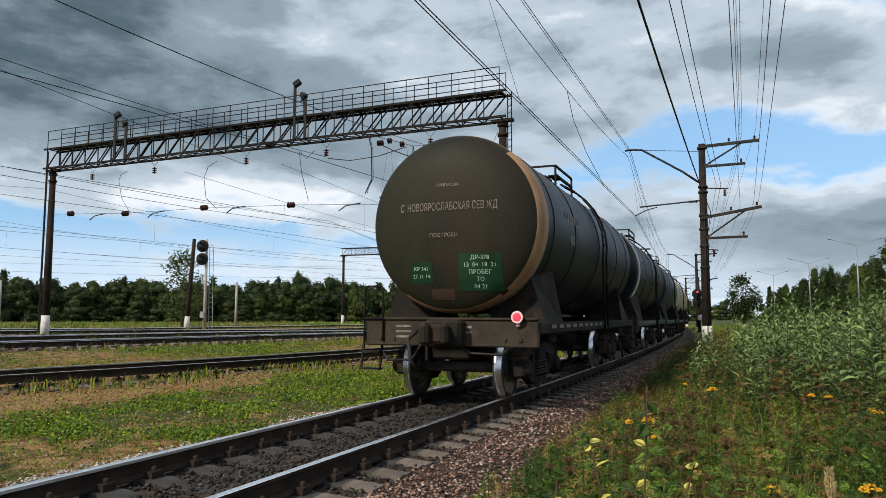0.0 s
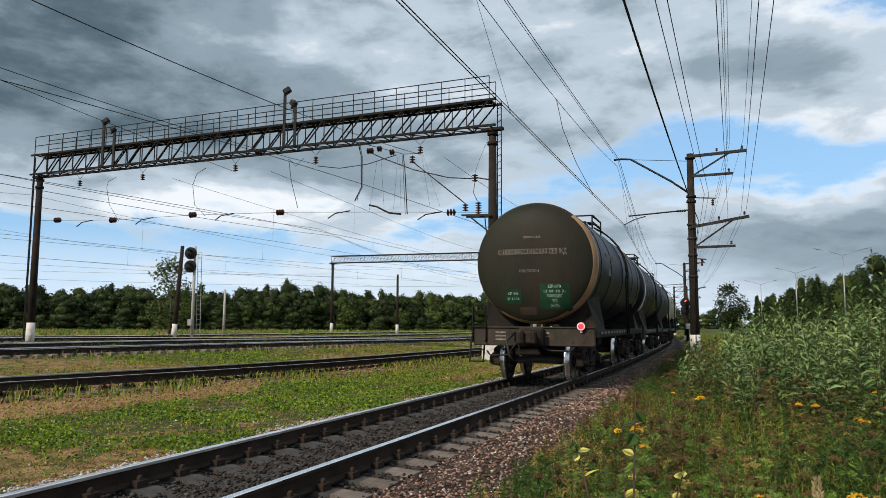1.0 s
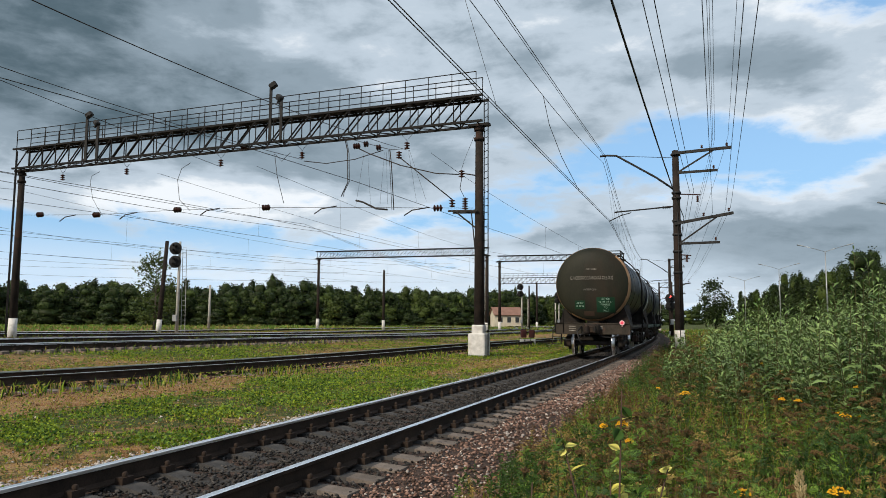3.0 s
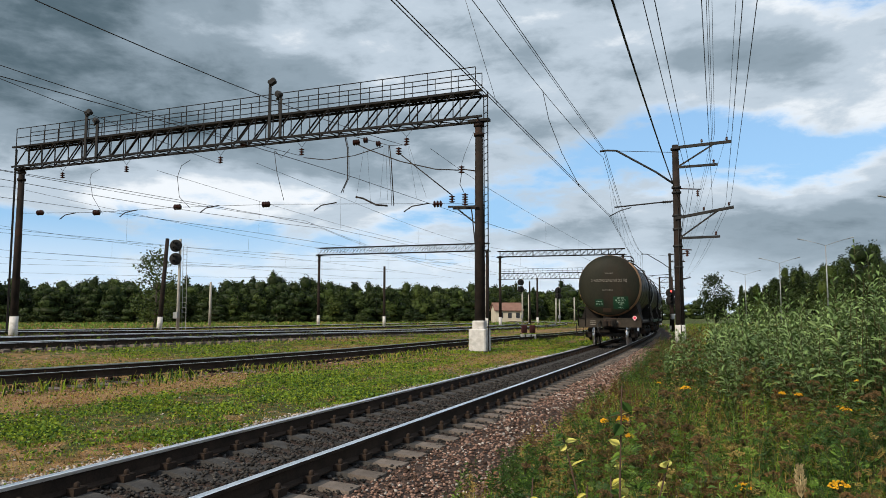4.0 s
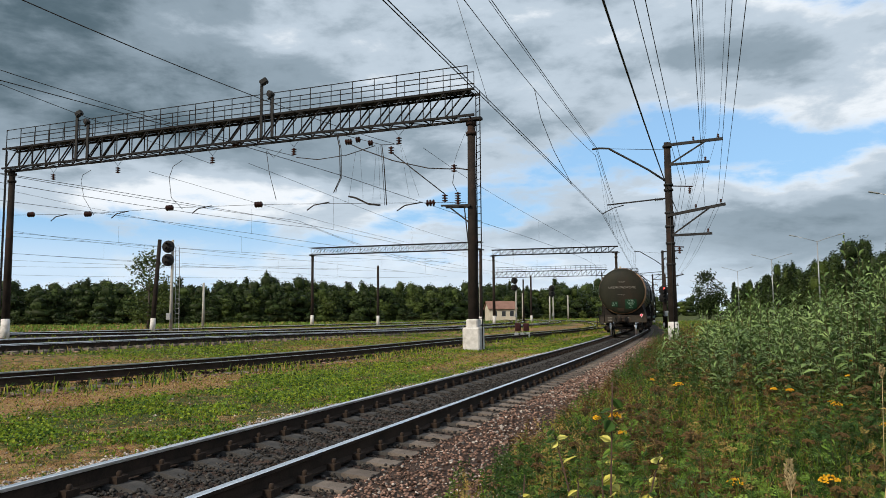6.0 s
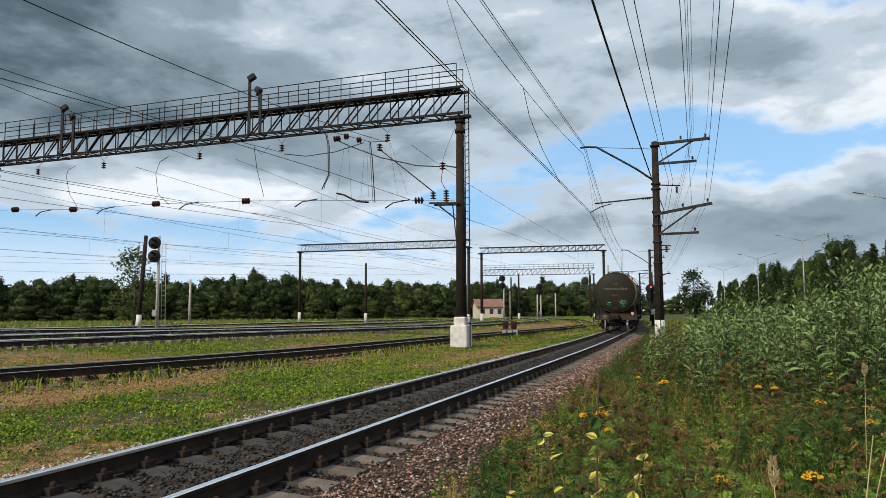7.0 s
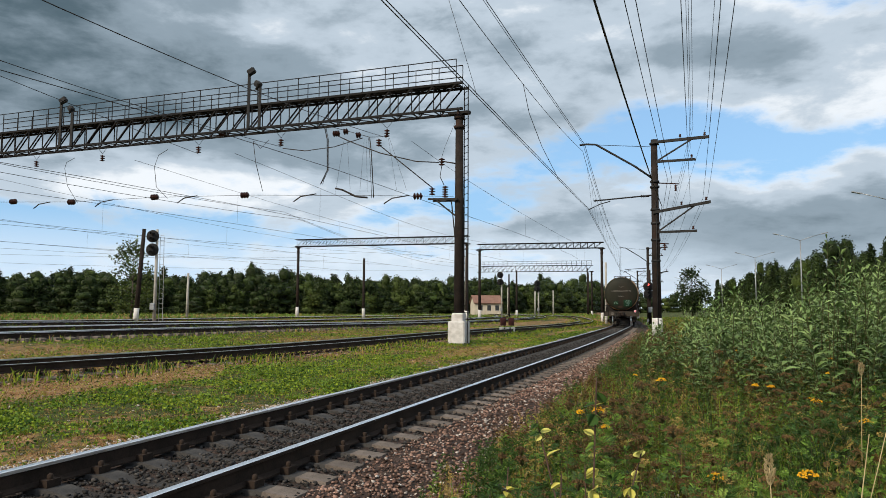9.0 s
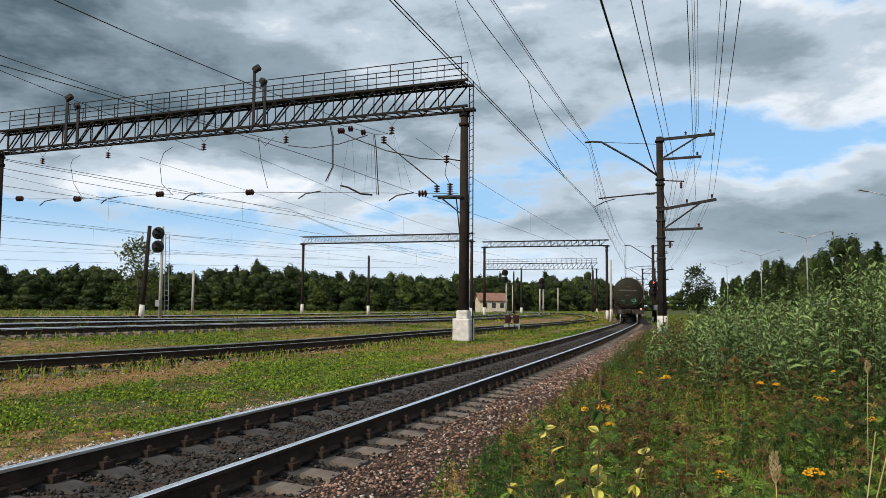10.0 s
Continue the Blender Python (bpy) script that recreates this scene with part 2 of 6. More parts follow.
def lathe(bm, profile, n=32, axis="z", at=(0, 0, 0), mi=0, smooth=True, caps=True):
    """Turns (radius, height) pairs round an axis."""
    rings = []
    for r, h in profile:
        ring = []
        for k in range(n):
            a_ = 2 * math.pi * k / n
            c, s = math.cos(a_) * max(r, 0.0005), math.sin(a_) * max(r, 0.0005)
            p = {"z": (c, s, h), "y": (c, h, s), "x": (h, c, s)}[axis]
            ring.append(bm.verts.new((p[0] + at[0], p[1] + at[1], p[2] + at[2])))
        rings.append(ring)
    for A, B in zip(rings, rings[1:]):
        for k in range(n):
            q = (A[k], A[(k + 1) % n], B[(k + 1) % n], B[k])
            f = bm.faces.new(q if axis != "y" else q[::-1])
            f.smooth, f.material_index = smooth, mi
    for ring in (rings[0], rings[-1]) if caps else ():
        f = bm.faces.new(ring)
        f.material_index = mi
    return rings


def disc_stack(bm, c, axis, n=3, r=0.13, pitch=0.12):
    """A string of insulator sheds."""
    prof, h = [], -n * pitch / 2
    for i in range(n):
        prof += [(0.035, h), (r, h + pitch * 0.35), (r * 0.9, h + pitch * 0.5), (0.045, h + pitch * 0.7)]
        h += pitch
    prof.append((0.03, h))
    lathe(bm, prof, 12, axis, c)


# ---------------------------------------------------------------- plan of the tracks and the ground
def smooth01(v):
    v = min(1.0, max(0.0, v))
    return v * v * (3 - 2 * v)


def main_x(y):
    """The main track's axis; it swings a little off the line of the masts."""
    return mast_line(y) - 0.37 * math.exp(-((y - 46) / 22) ** 2)


def mast_line(y):
    """The line that the masts and their wires follow."""
    if y > 80:
        return mast_line(80) + 0.2758 * (y - 80)
    return -4.6655 + 0.382667 * y - 0.00027057 * y * y - 0.0006 * max(0.0, y - 27) ** 2


def grade(n, y):
    """The main line falls gently away from the viewer; n as below."""
    return -0.0045 * min(max(0.0, y - 12), 300) * (1 - smooth01((n - 3) / 5))


def rail_level(n, y):
    """Level of the yard's rails; n is metres to the left of the main track."""
    return 0.31 * smooth01((n - 6) / 14) * (1 - smooth01((y - 38) / 28))


def ground_z(x, y):
    n = (main_x(y) - x) * 0.934
    return level_ground(x, y, n) + grade(n, y)


def level_ground(x, y, n):
    if n > 1.55:
        return -0.215 - 0.05 * smooth01((n - 2) / 5) + rail_level(n, y) + 0.035 * noise.noise((x * 0.35, y * 0.35, 0.0))
    if n > -1.9:
        return -0.285
    m_ = -n
    z = -0.285 - 0.13 * smooth01((m_ - 1.9) / 1.3) + 0.2 * smooth01((m_ - 4.5) / 5) + 0.5 * smooth01((m_ - 9) / 16) + 2.0 * smooth01((m_ - 25) / 60)
    return z + 0.05 * noise.noise((x * 0.5, y * 0.5, 3.0)) * smooth01((m_ - 2.5) / 2)


def spaced(lo, hi, a, b, step, grow=1.13):
    """Even steps between a and b, growing ones outside."""
    out = list(np.arange(a, b + 1e-6, step))
    s, v = step, a
    while v > lo:
        s *= grow
        v -= s
        out.insert(0, max(v, lo))
    s, v = step, out[-1]
    while v < hi:
        s *= grow
        v += s
        out.append(min(v, hi))
    return out


def ground_material():
    M = bpy.data.materials.new("trodden_grass_and_soil")
    M.use_nodes = True
    nt = M.node_tree
    N, K = nt.nodes.new, nt.links.new
    b = nt.nodes["Principled BSDF"]
    tc, at = N("ShaderNodeTexCoord"), N("ShaderNodeAttribute")
    at.attribute_name = "soil"

    def nz(s, d=6):
        n = N("ShaderNodeTexNoise")
        n.inputs["Scale"].default_value, n.inputs["Detail"].default_value, n.inputs["Roughness"].default_value = s, d, 0.65
        K(tc.outputs["Object"], n.inputs["Vector"])
        return n.outputs[0]

    def mix(f, a_, c):
        n = N("ShaderNodeMix")
        n.data_type = "RGBA"
        K(f, n.inputs[0])
        for s, v in ((6, a_), (7, c)):
            if isinstance(v, tuple):
                n.inputs[s].default_value = (*v, 1)
            else:
                K(v, n.inputs[s])
        return n.outputs[2]

    def rng(v, lo, hi):
        r = N("ShaderNodeMapRange")
        r.inputs[1].default_value, r.inputs[2].default_value = lo, hi
        K(v, r.inputs[0])
        return r.outputs[0]

    grass = mix(rng(nz(1.7), 0.4, 0.65), (0.042, 0.060, 0.013), (0.075, 0.088, 0.02))
    grass = mix(rng(nz(26, 3), 0.42, 0.62), grass, (0.026, 0.032, 0.011))
    grass = mix(rng(nz(70, 3), 0.50, 0.60), grass, (0.085, 0.11, 0.024))
    grass = mix(rng(nz(9, 5), 0.52, 0.62), grass, (0.020, 0.024, 0.009))
    earth = mix(rng(nz(2.3), 0.4, 0.62), (0.27, 0.130, 0.045), (0.36, 0.225, 0.095))
    earth = mix(rng(nz(38, 3), 0.44, 0.62), earth, (0.085, 0.05, 0.028))
    earth = mix(rng(nz(90, 2), 0.60, 0.68), earth, (0.38, 0.34, 0.28))
    sm = N("ShaderNodeMath")
    sm.operation = "ADD"
    K(at.outputs["Fac"], sm.inputs[0])
    k = N("ShaderNodeMath")
    k.operation = "MULTIPLY_ADD"
    k.inputs[1].default_value, k.inputs[2].default_value = 2.2, -1.1
    K(nz(3.1, 8), k.inputs[0]), K(k.outputs[0], sm.inputs[1])
    K(mix(rng(sm.outputs[0], 0.35, 0.65), grass, earth), b.inputs["Base Color"])
    b.inputs["Roughness"].default_value = 0.95
    b.inputs["Specular IOR Level"].default_value = 0.15
    bp = N("ShaderNodeBump")
    bp.inputs["Strength"].default_value, bp.inputs["Distance"].default_value = 0.8, 0.04
    K(nz(22, 5), bp.inputs["Height"]), K(bp.outputs[0], b.inputs["Normal"])
    return M


def soil_at(x, y):
    """How bare the ground is, 0 to 1."""
    n = (main_x(y) - x) * 0.934
    if n < -1.5:
        return 0.9 - 0.75 * smooth01((-n - 3) / 1.5)
    s = 0.31 + 0.58 * noise.noise((x * 0.16, y * 0.16, 9.0))
    s += 0.55 * math.exp(-((n - 7.0) / 0.9) ** 2) + 0.25 * smooth01((n - 7.5) / 2) + -0.12 * smooth01((n - 11) / 2) * (1 - smooth01((n - 27) / 8))
    s += 0.40 * math.exp(-((n - 3.2) / 0.7) ** 2) * smooth01((y - 12) / 8) + 0.12 * math.exp(-((n - 1.6) / 0.3) ** 2)
    return min(1, max(0, s))


def build_ground():
    xs, ys = spaced(-1800, 1800, -16, 14, 0.33), spaced(-300, 2600, 0.5, 46, 0.4)
    verts = [(x, y, ground_z(x, y)) for y in ys for x in xs]
    w = len(xs)
    faces = [(j * w + i, j * w + i + 1, (j + 1) * w + i + 1, (j + 1) * w + i) for j in range(len(ys) - 1) for i in range(w - 1)]
    ob = raw("ground", verts, faces, ground_material(), kind="structure", smooth=True, label="trodden grass with bare orange soil patches")
    at = ob.data.attributes.new("soil", "FLOAT", "POINT")
    at.data.foreach_set("value", [soil_at(v[0], v[1]) for v in verts])
    return ob


ground = build_ground()

# half profile of a heavy rail, (across, up), from the head's top centre down
RAIL = [(-0.036, -0.006), (-0.030, 0.0), (0.030, 0.0), (0.036, -0.006), (0.037, -0.032), (0.010, -0.044), (0.009, -0.145), (0.075, -0.166),
        (0.075, -0.180), (-0.075, -0.180), (-0.075, -0.166), (-0.009, -0.145), (-0.010, -0.044), (-0.037, -0.032)]


def resample(pts, step):
    """Points every step metres along a smooth line through pts."""
    P = np.array(pts, float)
    d = np.r_[0, np.cumsum(np.linalg.norm(np.diff(P, axis=0), axis=1))]
    fine = np.arange(0, d[-1], step)
    out = np.stack([np.interp(fine, d, P[:, k]) for k in range(3)], 1)
    ker = np.ones(2 * int(6 / step) + 1)
    ker /= len(ker)
    pad = len(ker) // 2
    sm = []
    for k in range(3):
        v = out[:, k]
        ext = np.r_[2 * v[0] - v[pad:0:-1], v, 2 * v[-1] - v[-2:-pad - 2:-1]]
        sm.append(np.convolve(ext, ker, "valid"))
    return np.stack(sm, 1)


def sweep_rail(line, offset, name, parent, head, label):
    """A rail swept along the track's axis at a sideways offset."""
    T = np.gradient(line, axis=0)
    T /= np.linalg.norm(T, axis=1)[:, None]
    S = np.stack([T[:, 1], -T[:, 0], np.zeros(len(T))], 1)
    S /= np.linalg.norm(S, axis=1)[:, None]
    m_ = len(RAIL)
    V = np.concatenate([(line + S * (offset + a_) + np.array([0, 0, b_]))[:, None] for a_, b_ in RAIL], 1).reshape(-1, 3)
    F, MI = [], []
    for i in range(len(line) - 1):
        for k in range(m_):
            k2 = (k + 1) % m_
            F.append((i * m_ + k, i * m_ + k2, (i + 1) * m_ + k2, (i + 1) * m_ + k))
            MI.append(1 if k in (0, 1, 2, 3 if offset < 0 else 13) else 0)
    return raw(name, V, F, [RUST_RAIL, head], parent, label, mats=MI)


def sleeper_mesh(name, material):
    """Concrete sleeper, lower in its middle, with fastenings at both rails."""
    bm = bmesh.new()
    prof = [(-1.35, -0.205), (-1.05, -0.185), (-0.55, -0.185), (-0.35, -0.225), (0.35, -0.225), (0.55, -0.185), (1.05, -0.185), (1.35, -0.205)]
    rings = [[bm.verts.new((x, -0.15, -0.40)), bm.verts.new((x, -0.115, z)), bm.verts.new((x, 0.115, z)), bm.verts.new((x, 0.15, -0.40))] for x, z in prof]
    for A, B in zip(rings, rings[1:]):
        for k in range(4):
            f = bm.faces.new((A[k], B[k], B[(k + 1) % 4], A[(k + 1) % 4]))
            f.material_index = 2 if abs(A[0].co.x + B[0].co.x) < 1.7 else 0
    bm.faces.new(rings[0]), bm.faces.new(rings[-1][::-1])
    for s in (-1, 1):
        for o in (-0.115, 0.115):
            x = s * 0.795 + o
            box(bm, (x, 0, -0.155), (0.085, 0.14, 0.065), mi=1)
            lathe(bm, [(0.026, -0.15), (0.026, -0.092), (0.014, -0.080)], 6, "z", (x, 0, 0), mi=1)
    bmesh.ops.recalc_face_normals(bm, faces=bm.faces)
    return finish(name, bm, [material, RUST_RAIL, DARK_SLEEPER])


SLEEPER, SLEEPER_DARK = sleeper_mesh("sleeper", CONCRETE), sleeper_mesh("sleeper", DARK_SLEEPER)


def build_track(name, pts, head, label, step, s0, s1, dark=False, limit=290, sunk=0.0):
    line = resample(pts, 0.5)
    track = tagged(new(name), label, "railway track", kind="structure")
    for o in (-0.795, 0.795):
        sweep_rail(line, o, "rail", track, head, "")
    d = np.r_[0, np.cumsum(np.linalg.norm(np.diff(line, axis=0), axis=1))]
    count = 0
    for s in np.arange(s0, min(s1, d[-1] - 1), step):
        p = [np.interp(s, d, line[:, k]) for k in range(3)]
        q = [np.interp(s + 0.5, d, line[:, k]) for k in range(3)]
        ang = math.atan2(q[1] - p[1], q[0] - p[0]) - math.pi / 2
        if count < limit:
            ob = new("sleeper", SLEEPER_DARK if dark else SLEEPER)
            ob.parent = track
            ob.matrix_basis = Matrix.Translation((p[0], p[1], p[2] - sunk)) @ Matrix.Rotation(ang + random.uniform(-0.012, 0.012), 4, "Z") @ Matrix.Translation((random.uniform(-0.02, 0.02), 0, 0))
            count += 1
    return track, line


main_track, MAIN = build_track("railway_track_main", [(main_x(y), y, grade(0, y)) for y in np.arange(-40, 420, 5)], SHINY,
                               "railway track with polished rails on concrete sleepers", 0.545, 33.0, 190.0)
YARD = [
    ("railway_track_siding", [(-26, -12, 0.12), (-14.6, 7.2, 0.12), (-9.4, 15.5, 0.10), (-4.4, 23.7, 0.08), (0.8, 36.9, 0), (5.5, 47, 0), (10.7, 59.5, 0), (17.1, 77, 0), (21.8, 94.8, 0), (24, 115, 0), (18, 150, 0), (-5, 200, 0)], 0.1),
    ("railway_track_yard_1", [(-40, -14, 0.31), (-15.2, 26.2, 0.3), (-11.5, 32.6, 0.3), (-7.8, 39.6, 0.2), (1.4, 63.4, 0), (9.0, 77.4, 0), (17, 103, 0), (20, 125, 0), (12, 160, 0)], 0.3),
    ("railway_track_yard_2", [(-46, -12, 0.31), (-18.9, 32.3, 0.3), (-14.4, 40, 0.26), (-9.6, 49.5, 0.1), (1.7, 74.7, 0), (12, 104, 0), (14, 135, 0)], 0.3),
    ("railway_track_yard_3", [(-56, -5, 0.31), (-25.8, 44.4, 0.25), (-20.2, 54, 0.1), (-12.6, 68.5, 0), (2.2, 101.9, 0), (8, 130, 0)], 0.3),
    ("railway_track_yard_4", [(-70, 0, 0.31), (-34.0, 59.4, 0.10), (-27.5, 71, 0), (-17.2, 90.8, 0), (2.7, 127, 0)], 0.3),
]


def yard_z(p):
    n = (main_x(p[1]) - p[0]) * 0.934
    return (p[0], p[1], rail_level(n, p[1]) + grade(n, p[1]) + 0.02)


for tname, pts, _ in YARD:
    build_track(tname, [yard_z(p) for p in resample(pts, 2.0)], DULL_RAIL if "siding" in tname else SHINY,
                "yard track with rusty rails on weathered sleepers", 0.56, 8.0, 90.0, dark=False, limit=130, sunk=0.10 if "siding" in tname else 0.0)

# ---------------------------------------------------------------- catenary gantries, masts, wires


def build_gantry(left, right, z0, z1, lit=True, rail=True, label="", bays=26, foot=(0, 0), width=0.9):
    """A lattice beam on two posts, with a railed walkway and floodlights on the long one."""
    a_, b_ = Vector((*left, 0)), Vector((*right, 0))
    g = thing("catenary_gantry", label, "gantry", "catenary gantries")
    d = (b_ - a_).normalized()
    s = Vector((-d.y, d.x, 0))
    L = (b_ - a_).length
    P = lambda u, side, z: a_ + d * u + s * (side * width / 2) + Vector((0, 0, z))
    bm = bmesh.new()
    for side in (-1, 1):
        for z in (z0, z1):
            bar(bm, P(-0.3, side, z), P(L + 0.3, side, z), 0.10)
        for i in range(bays):
            u, v = L * i / bays, L * (i + 1) / bays
            bar(bm, P(u, side, z0), P(v, side, z1), 0.055)
            bar(bm, P(u, side, z0), P(u, side, z1), 0.045)
    for i in range(bays + 1):
        u = L * i / bays
        for z in (z0, z1):
            bar(bm, P(u, -1, z), P(u, 1, z), 0.05)
        if i < bays:
            bar(bm, P(u, -1, z0), P(L * (i + 1) / bays, 1, z0), 0.04)
            bar(bm, P(u, 1, z1), P(L * (i + 1) / bays, -1, z1), 0.04)
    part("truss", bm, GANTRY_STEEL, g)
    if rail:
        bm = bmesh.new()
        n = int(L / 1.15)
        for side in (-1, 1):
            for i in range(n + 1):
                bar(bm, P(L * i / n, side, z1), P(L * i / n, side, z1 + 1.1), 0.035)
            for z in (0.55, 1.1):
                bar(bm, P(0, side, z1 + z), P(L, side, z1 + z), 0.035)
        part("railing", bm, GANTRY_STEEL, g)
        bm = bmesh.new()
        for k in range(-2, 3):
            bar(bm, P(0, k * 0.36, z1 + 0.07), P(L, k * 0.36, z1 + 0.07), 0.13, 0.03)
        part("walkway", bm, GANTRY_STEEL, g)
    if lit:
        for u, dz, way in ((5.7, 1.35, 1), (6.55, 0.8, -1), (18.2, 1.6, 1), (18.85, 0.9, -1)):
            bm = bmesh.new()
            bar(bm, P(u, -1.15, z0), P(u, -1.15, z1 + dz), 0.13)
            c = P(u, -1.15, z1 + dz)
            part("floodlight_post", bm, BLACK_STEEL, g)
            bm = bmesh.new()
            tilt = Matrix.Rotation(radians(25 * way), 4, d)
            box(bm, (0, 0, 0), (0.42, 0.30, 0.30), 0.06, Matrix.Rotation(math.atan2(d.y, d.x) + 0.4 * way, 4, "Z") @ Matrix.Rotation(radians(-35 * way), 4, "Y"))
            tube(bm, [(-0.12, 0, -0.25), (0, 0, -0.12), (0.0, 0, 0.0)], 0.05)
            bmesh.ops.translate(bm, vec=c + d * 0.12 * way + Vector((0, 0, 0.12)), verts=bm.verts)
            part("floodlight", bm, BLACK_STEEL, g)
    for k, (c, zf) in enumerate(((a_, foot[0]), (b_, foot[1]))):
        bm = bmesh.new()
        tube(bm, [c + Vector((0, 0, zf - 0.3)), c + Vector((0, 0, z0 - 0.05))], 0.235, 16, 0.17)
        for z in (z0 - 0.35, z0 - 0.8):
            tube(bm, [c + Vector((0, 0, z)), c + Vector((0, 0, z + 0.14))], 0.24, 16)
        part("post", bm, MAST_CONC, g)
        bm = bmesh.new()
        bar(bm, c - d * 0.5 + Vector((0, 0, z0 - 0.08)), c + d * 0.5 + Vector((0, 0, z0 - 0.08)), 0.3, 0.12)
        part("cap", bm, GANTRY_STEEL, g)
        bm = bmesh.new()
        tube(bm, [c + Vector((0, 0, zf - 0.3)), c + Vector((0, 0, zf + 1.15))], 0.25, 16, 0.238)
        part("painted_base", bm, WHITEWASH, g, "whitewashed post base")
    return g, P, L


GL, GR = Vector((-25.4, 43.0, 0)), Vector((1.62, 32.0, 0))
gantry, GP, GLEN = build_gantry(GL[:2], GR[:2], 10.12, 11.30, label="long dark lattice gantry with railed walkway and floodlights", foot=(0.05, -0.25), bays=27)
build_gantry((-18.1, 105.5), (6.0, 98.0), 10.0, 11.0, False, False, "distant lattice gantry on two concrete posts over tracks", 24, (0.1, -0.3))
build_gantry((8.5, 107.5), (25.6, 102.5), 9.9, 10.7, False, False, "short lattice gantry on concrete posts over tracks", 18, (-0.2, -0.5))
build_gantry((14.0, 178.0), (40.0, 170.0), 10.0, 11.4, False, True, "far lattice gantry with railed walkway over tracks", 24, (-0.3, -0.5))
build_gantry((48.0, 318.0), (76.0, 304.0), 9.9, 11.2, False, False, "far lattice gantry over the station throat", 22, (-0.4, -0.5))

# stout footing and ladder at the near post
bm = bmesh.new()
box(bm, (GR.x, GR.y, 0.2), (0.78, 0.78, 1.0), 0.05, Matrix.Rotation(-0.38, 4, "Z"))
box(bm, (GR.x, GR.y, 0.86), (0.54, 0.54, 0.4), 0.05, Matrix.Rotation(-0.38, 4, "Z"))
part("footing", bm, WHITEWASH, gantry, "whitewashed concrete footing block")
for c, off, zf in ((GR, Vector((0.30, -0.12, 0)), -0.25), (GL, Vector((-0.45, 0.1, 0)), 0.05)):
    bm = bmesh.new()
    dv = Vector((-0.38, 0.92, 0)) * 0.2
    for k in (-1, 1):
        bar(bm, c + off + dv * k + Vector((0, 0, zf)), c + off + dv * k + Vector((0, 0, 11.3)), 0.045)
    for i in range(36):
        bar(bm, c + off - dv + Vector((0, 0, zf + 0.4 + i * 0.31)), c + off + dv + Vector((0, 0, zf + 0.4 + i * 0.31)), 0.022)
    part("ladder", bm, GANTRY_STEEL, gantry)


def build_mast(x, y, zf, top, arms=True, second=True):
    """A concrete catenary mast with crossarms for the feeder wires and brackets over the track; +x is away from the track."""
    g = thing("catenary_mast", "brown weathered concrete catenary mast with steel brackets", "mast", "catenary masts", pose(x, y, 0, 0, 0, -20.5))
    bm = bmesh.new()
    tube(bm, [(0, 0, zf - 1.3), (0, 0, top)], 0.225, 16, 0.15)
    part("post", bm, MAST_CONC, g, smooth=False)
    bm = bmesh.new()
    tube(bm, [(0, 0, zf - 0.5), (0, 0, zf + 0.75)], 0.238, 16, 0.232)
    part("painted_base", bm, WHITEWASH, g, "whitewashed post base")
    for z in (top - 0.25, top - 2.1, top - 2.35, top - 3.45, top - 4.1, top - 4.9, top - 5.9):
        bm = bmesh.new()
        tube(bm, [(0, 0, z), (0, 0, z + 0.10)], 0.22, 12)
        part("clamp", bm, BLACK_STEEL, g)
    if arms:
        for z, ln in ((top - 0.12, 2.5), (top - 3.5, 2.5)):
            tilt = 0.36 if z < top - 2 else 0.05
            bm = bmesh.new()
            bar(bm, (-0.1, -0.2, z - 0.05), (ln, -0.2, z + tilt), 0.12, 0.13)
            bar(bm, (0.15, -0.2, z - 0.95), (ln * 0.72, -0.2, z + tilt * 0.6), 0.07)
            bar(bm, (0.1, -0.2, z - 1.0), (ln * 0.75, -0.2, z - 0.98), 0.10, 0.11)
            part("crossarm", bm, BLACK_STEEL, g)
            for px_, pz in ((ln * 0.48, z + tilt * 0.5 + 0.16), (ln * 0.92, z + tilt + 0.16), (ln * 0.68, z - 0.82)):
                bm = bmesh.new()
                disc_stack(bm, (px_, -0.2, pz), "z", 2, 0.06, 0.08)
                part("pin_insulator", bm, INSULATOR, g)
    bm = bmesh.new()
    tube(bm, [(0, 0, top - 1.95), (-0.9, 0, top - 1.25), (-2.75, 0, top - 0.05), (-3.2, 0, top), (-3.55, 0, top - 0.02)], 0.05, 8)
    tube(bm, [(0, 0, top - 0.35), (-2.75, 0, top - 0.06)], 0.014, 5)
    part("bracket", bm, BLACK_STEEL, g)
    bm = bmesh.new()
    tube(bm, [(0, 0, top - 2.68), (-2.9, 0, top - 2.85)], 0.035, 8)
    tube(bm, [(-2.1, 0, top - 2.9), (-2.6, 0, top - 3.02), (-3.15, 0, top - 3.28)], 0.025, 6)
    disc_stack(bm, (-0.45, 0, top - 2.72), "x", 4, 0.07, 0.1)
    part("registration_arm", bm, BLACK_STEEL, g)
    bm = bmesh.new()
    tube(bm, [(0, 0, top - 2.1), (1.1, 0, top - 2.2)], 0.03, 6)
    disc_stack(bm, (0.95, 0, top - 2.38), "z", 3, 0.07, 0.1)
    part("side_insulator", bm, INSULATOR, g)
    bm = bmesh.new()
    disc_stack(bm, (0.4, 0, top - 5.2), "z", 3, 0.07, 0.1)
    tube(bm, [(0, 0, top - 5.0), (0.6, 0, top - 5.05)], 0.03, 6)
    part("side_insulator", bm, INSULATOR, g)
    bm = bmesh.new()
    tube(bm, [(0.05, -0.24, zf), (0.05, -0.2, top - 3)], 0.02, 5)
    part("earth_wire", bm, BLACK_STEEL, g)
    return g


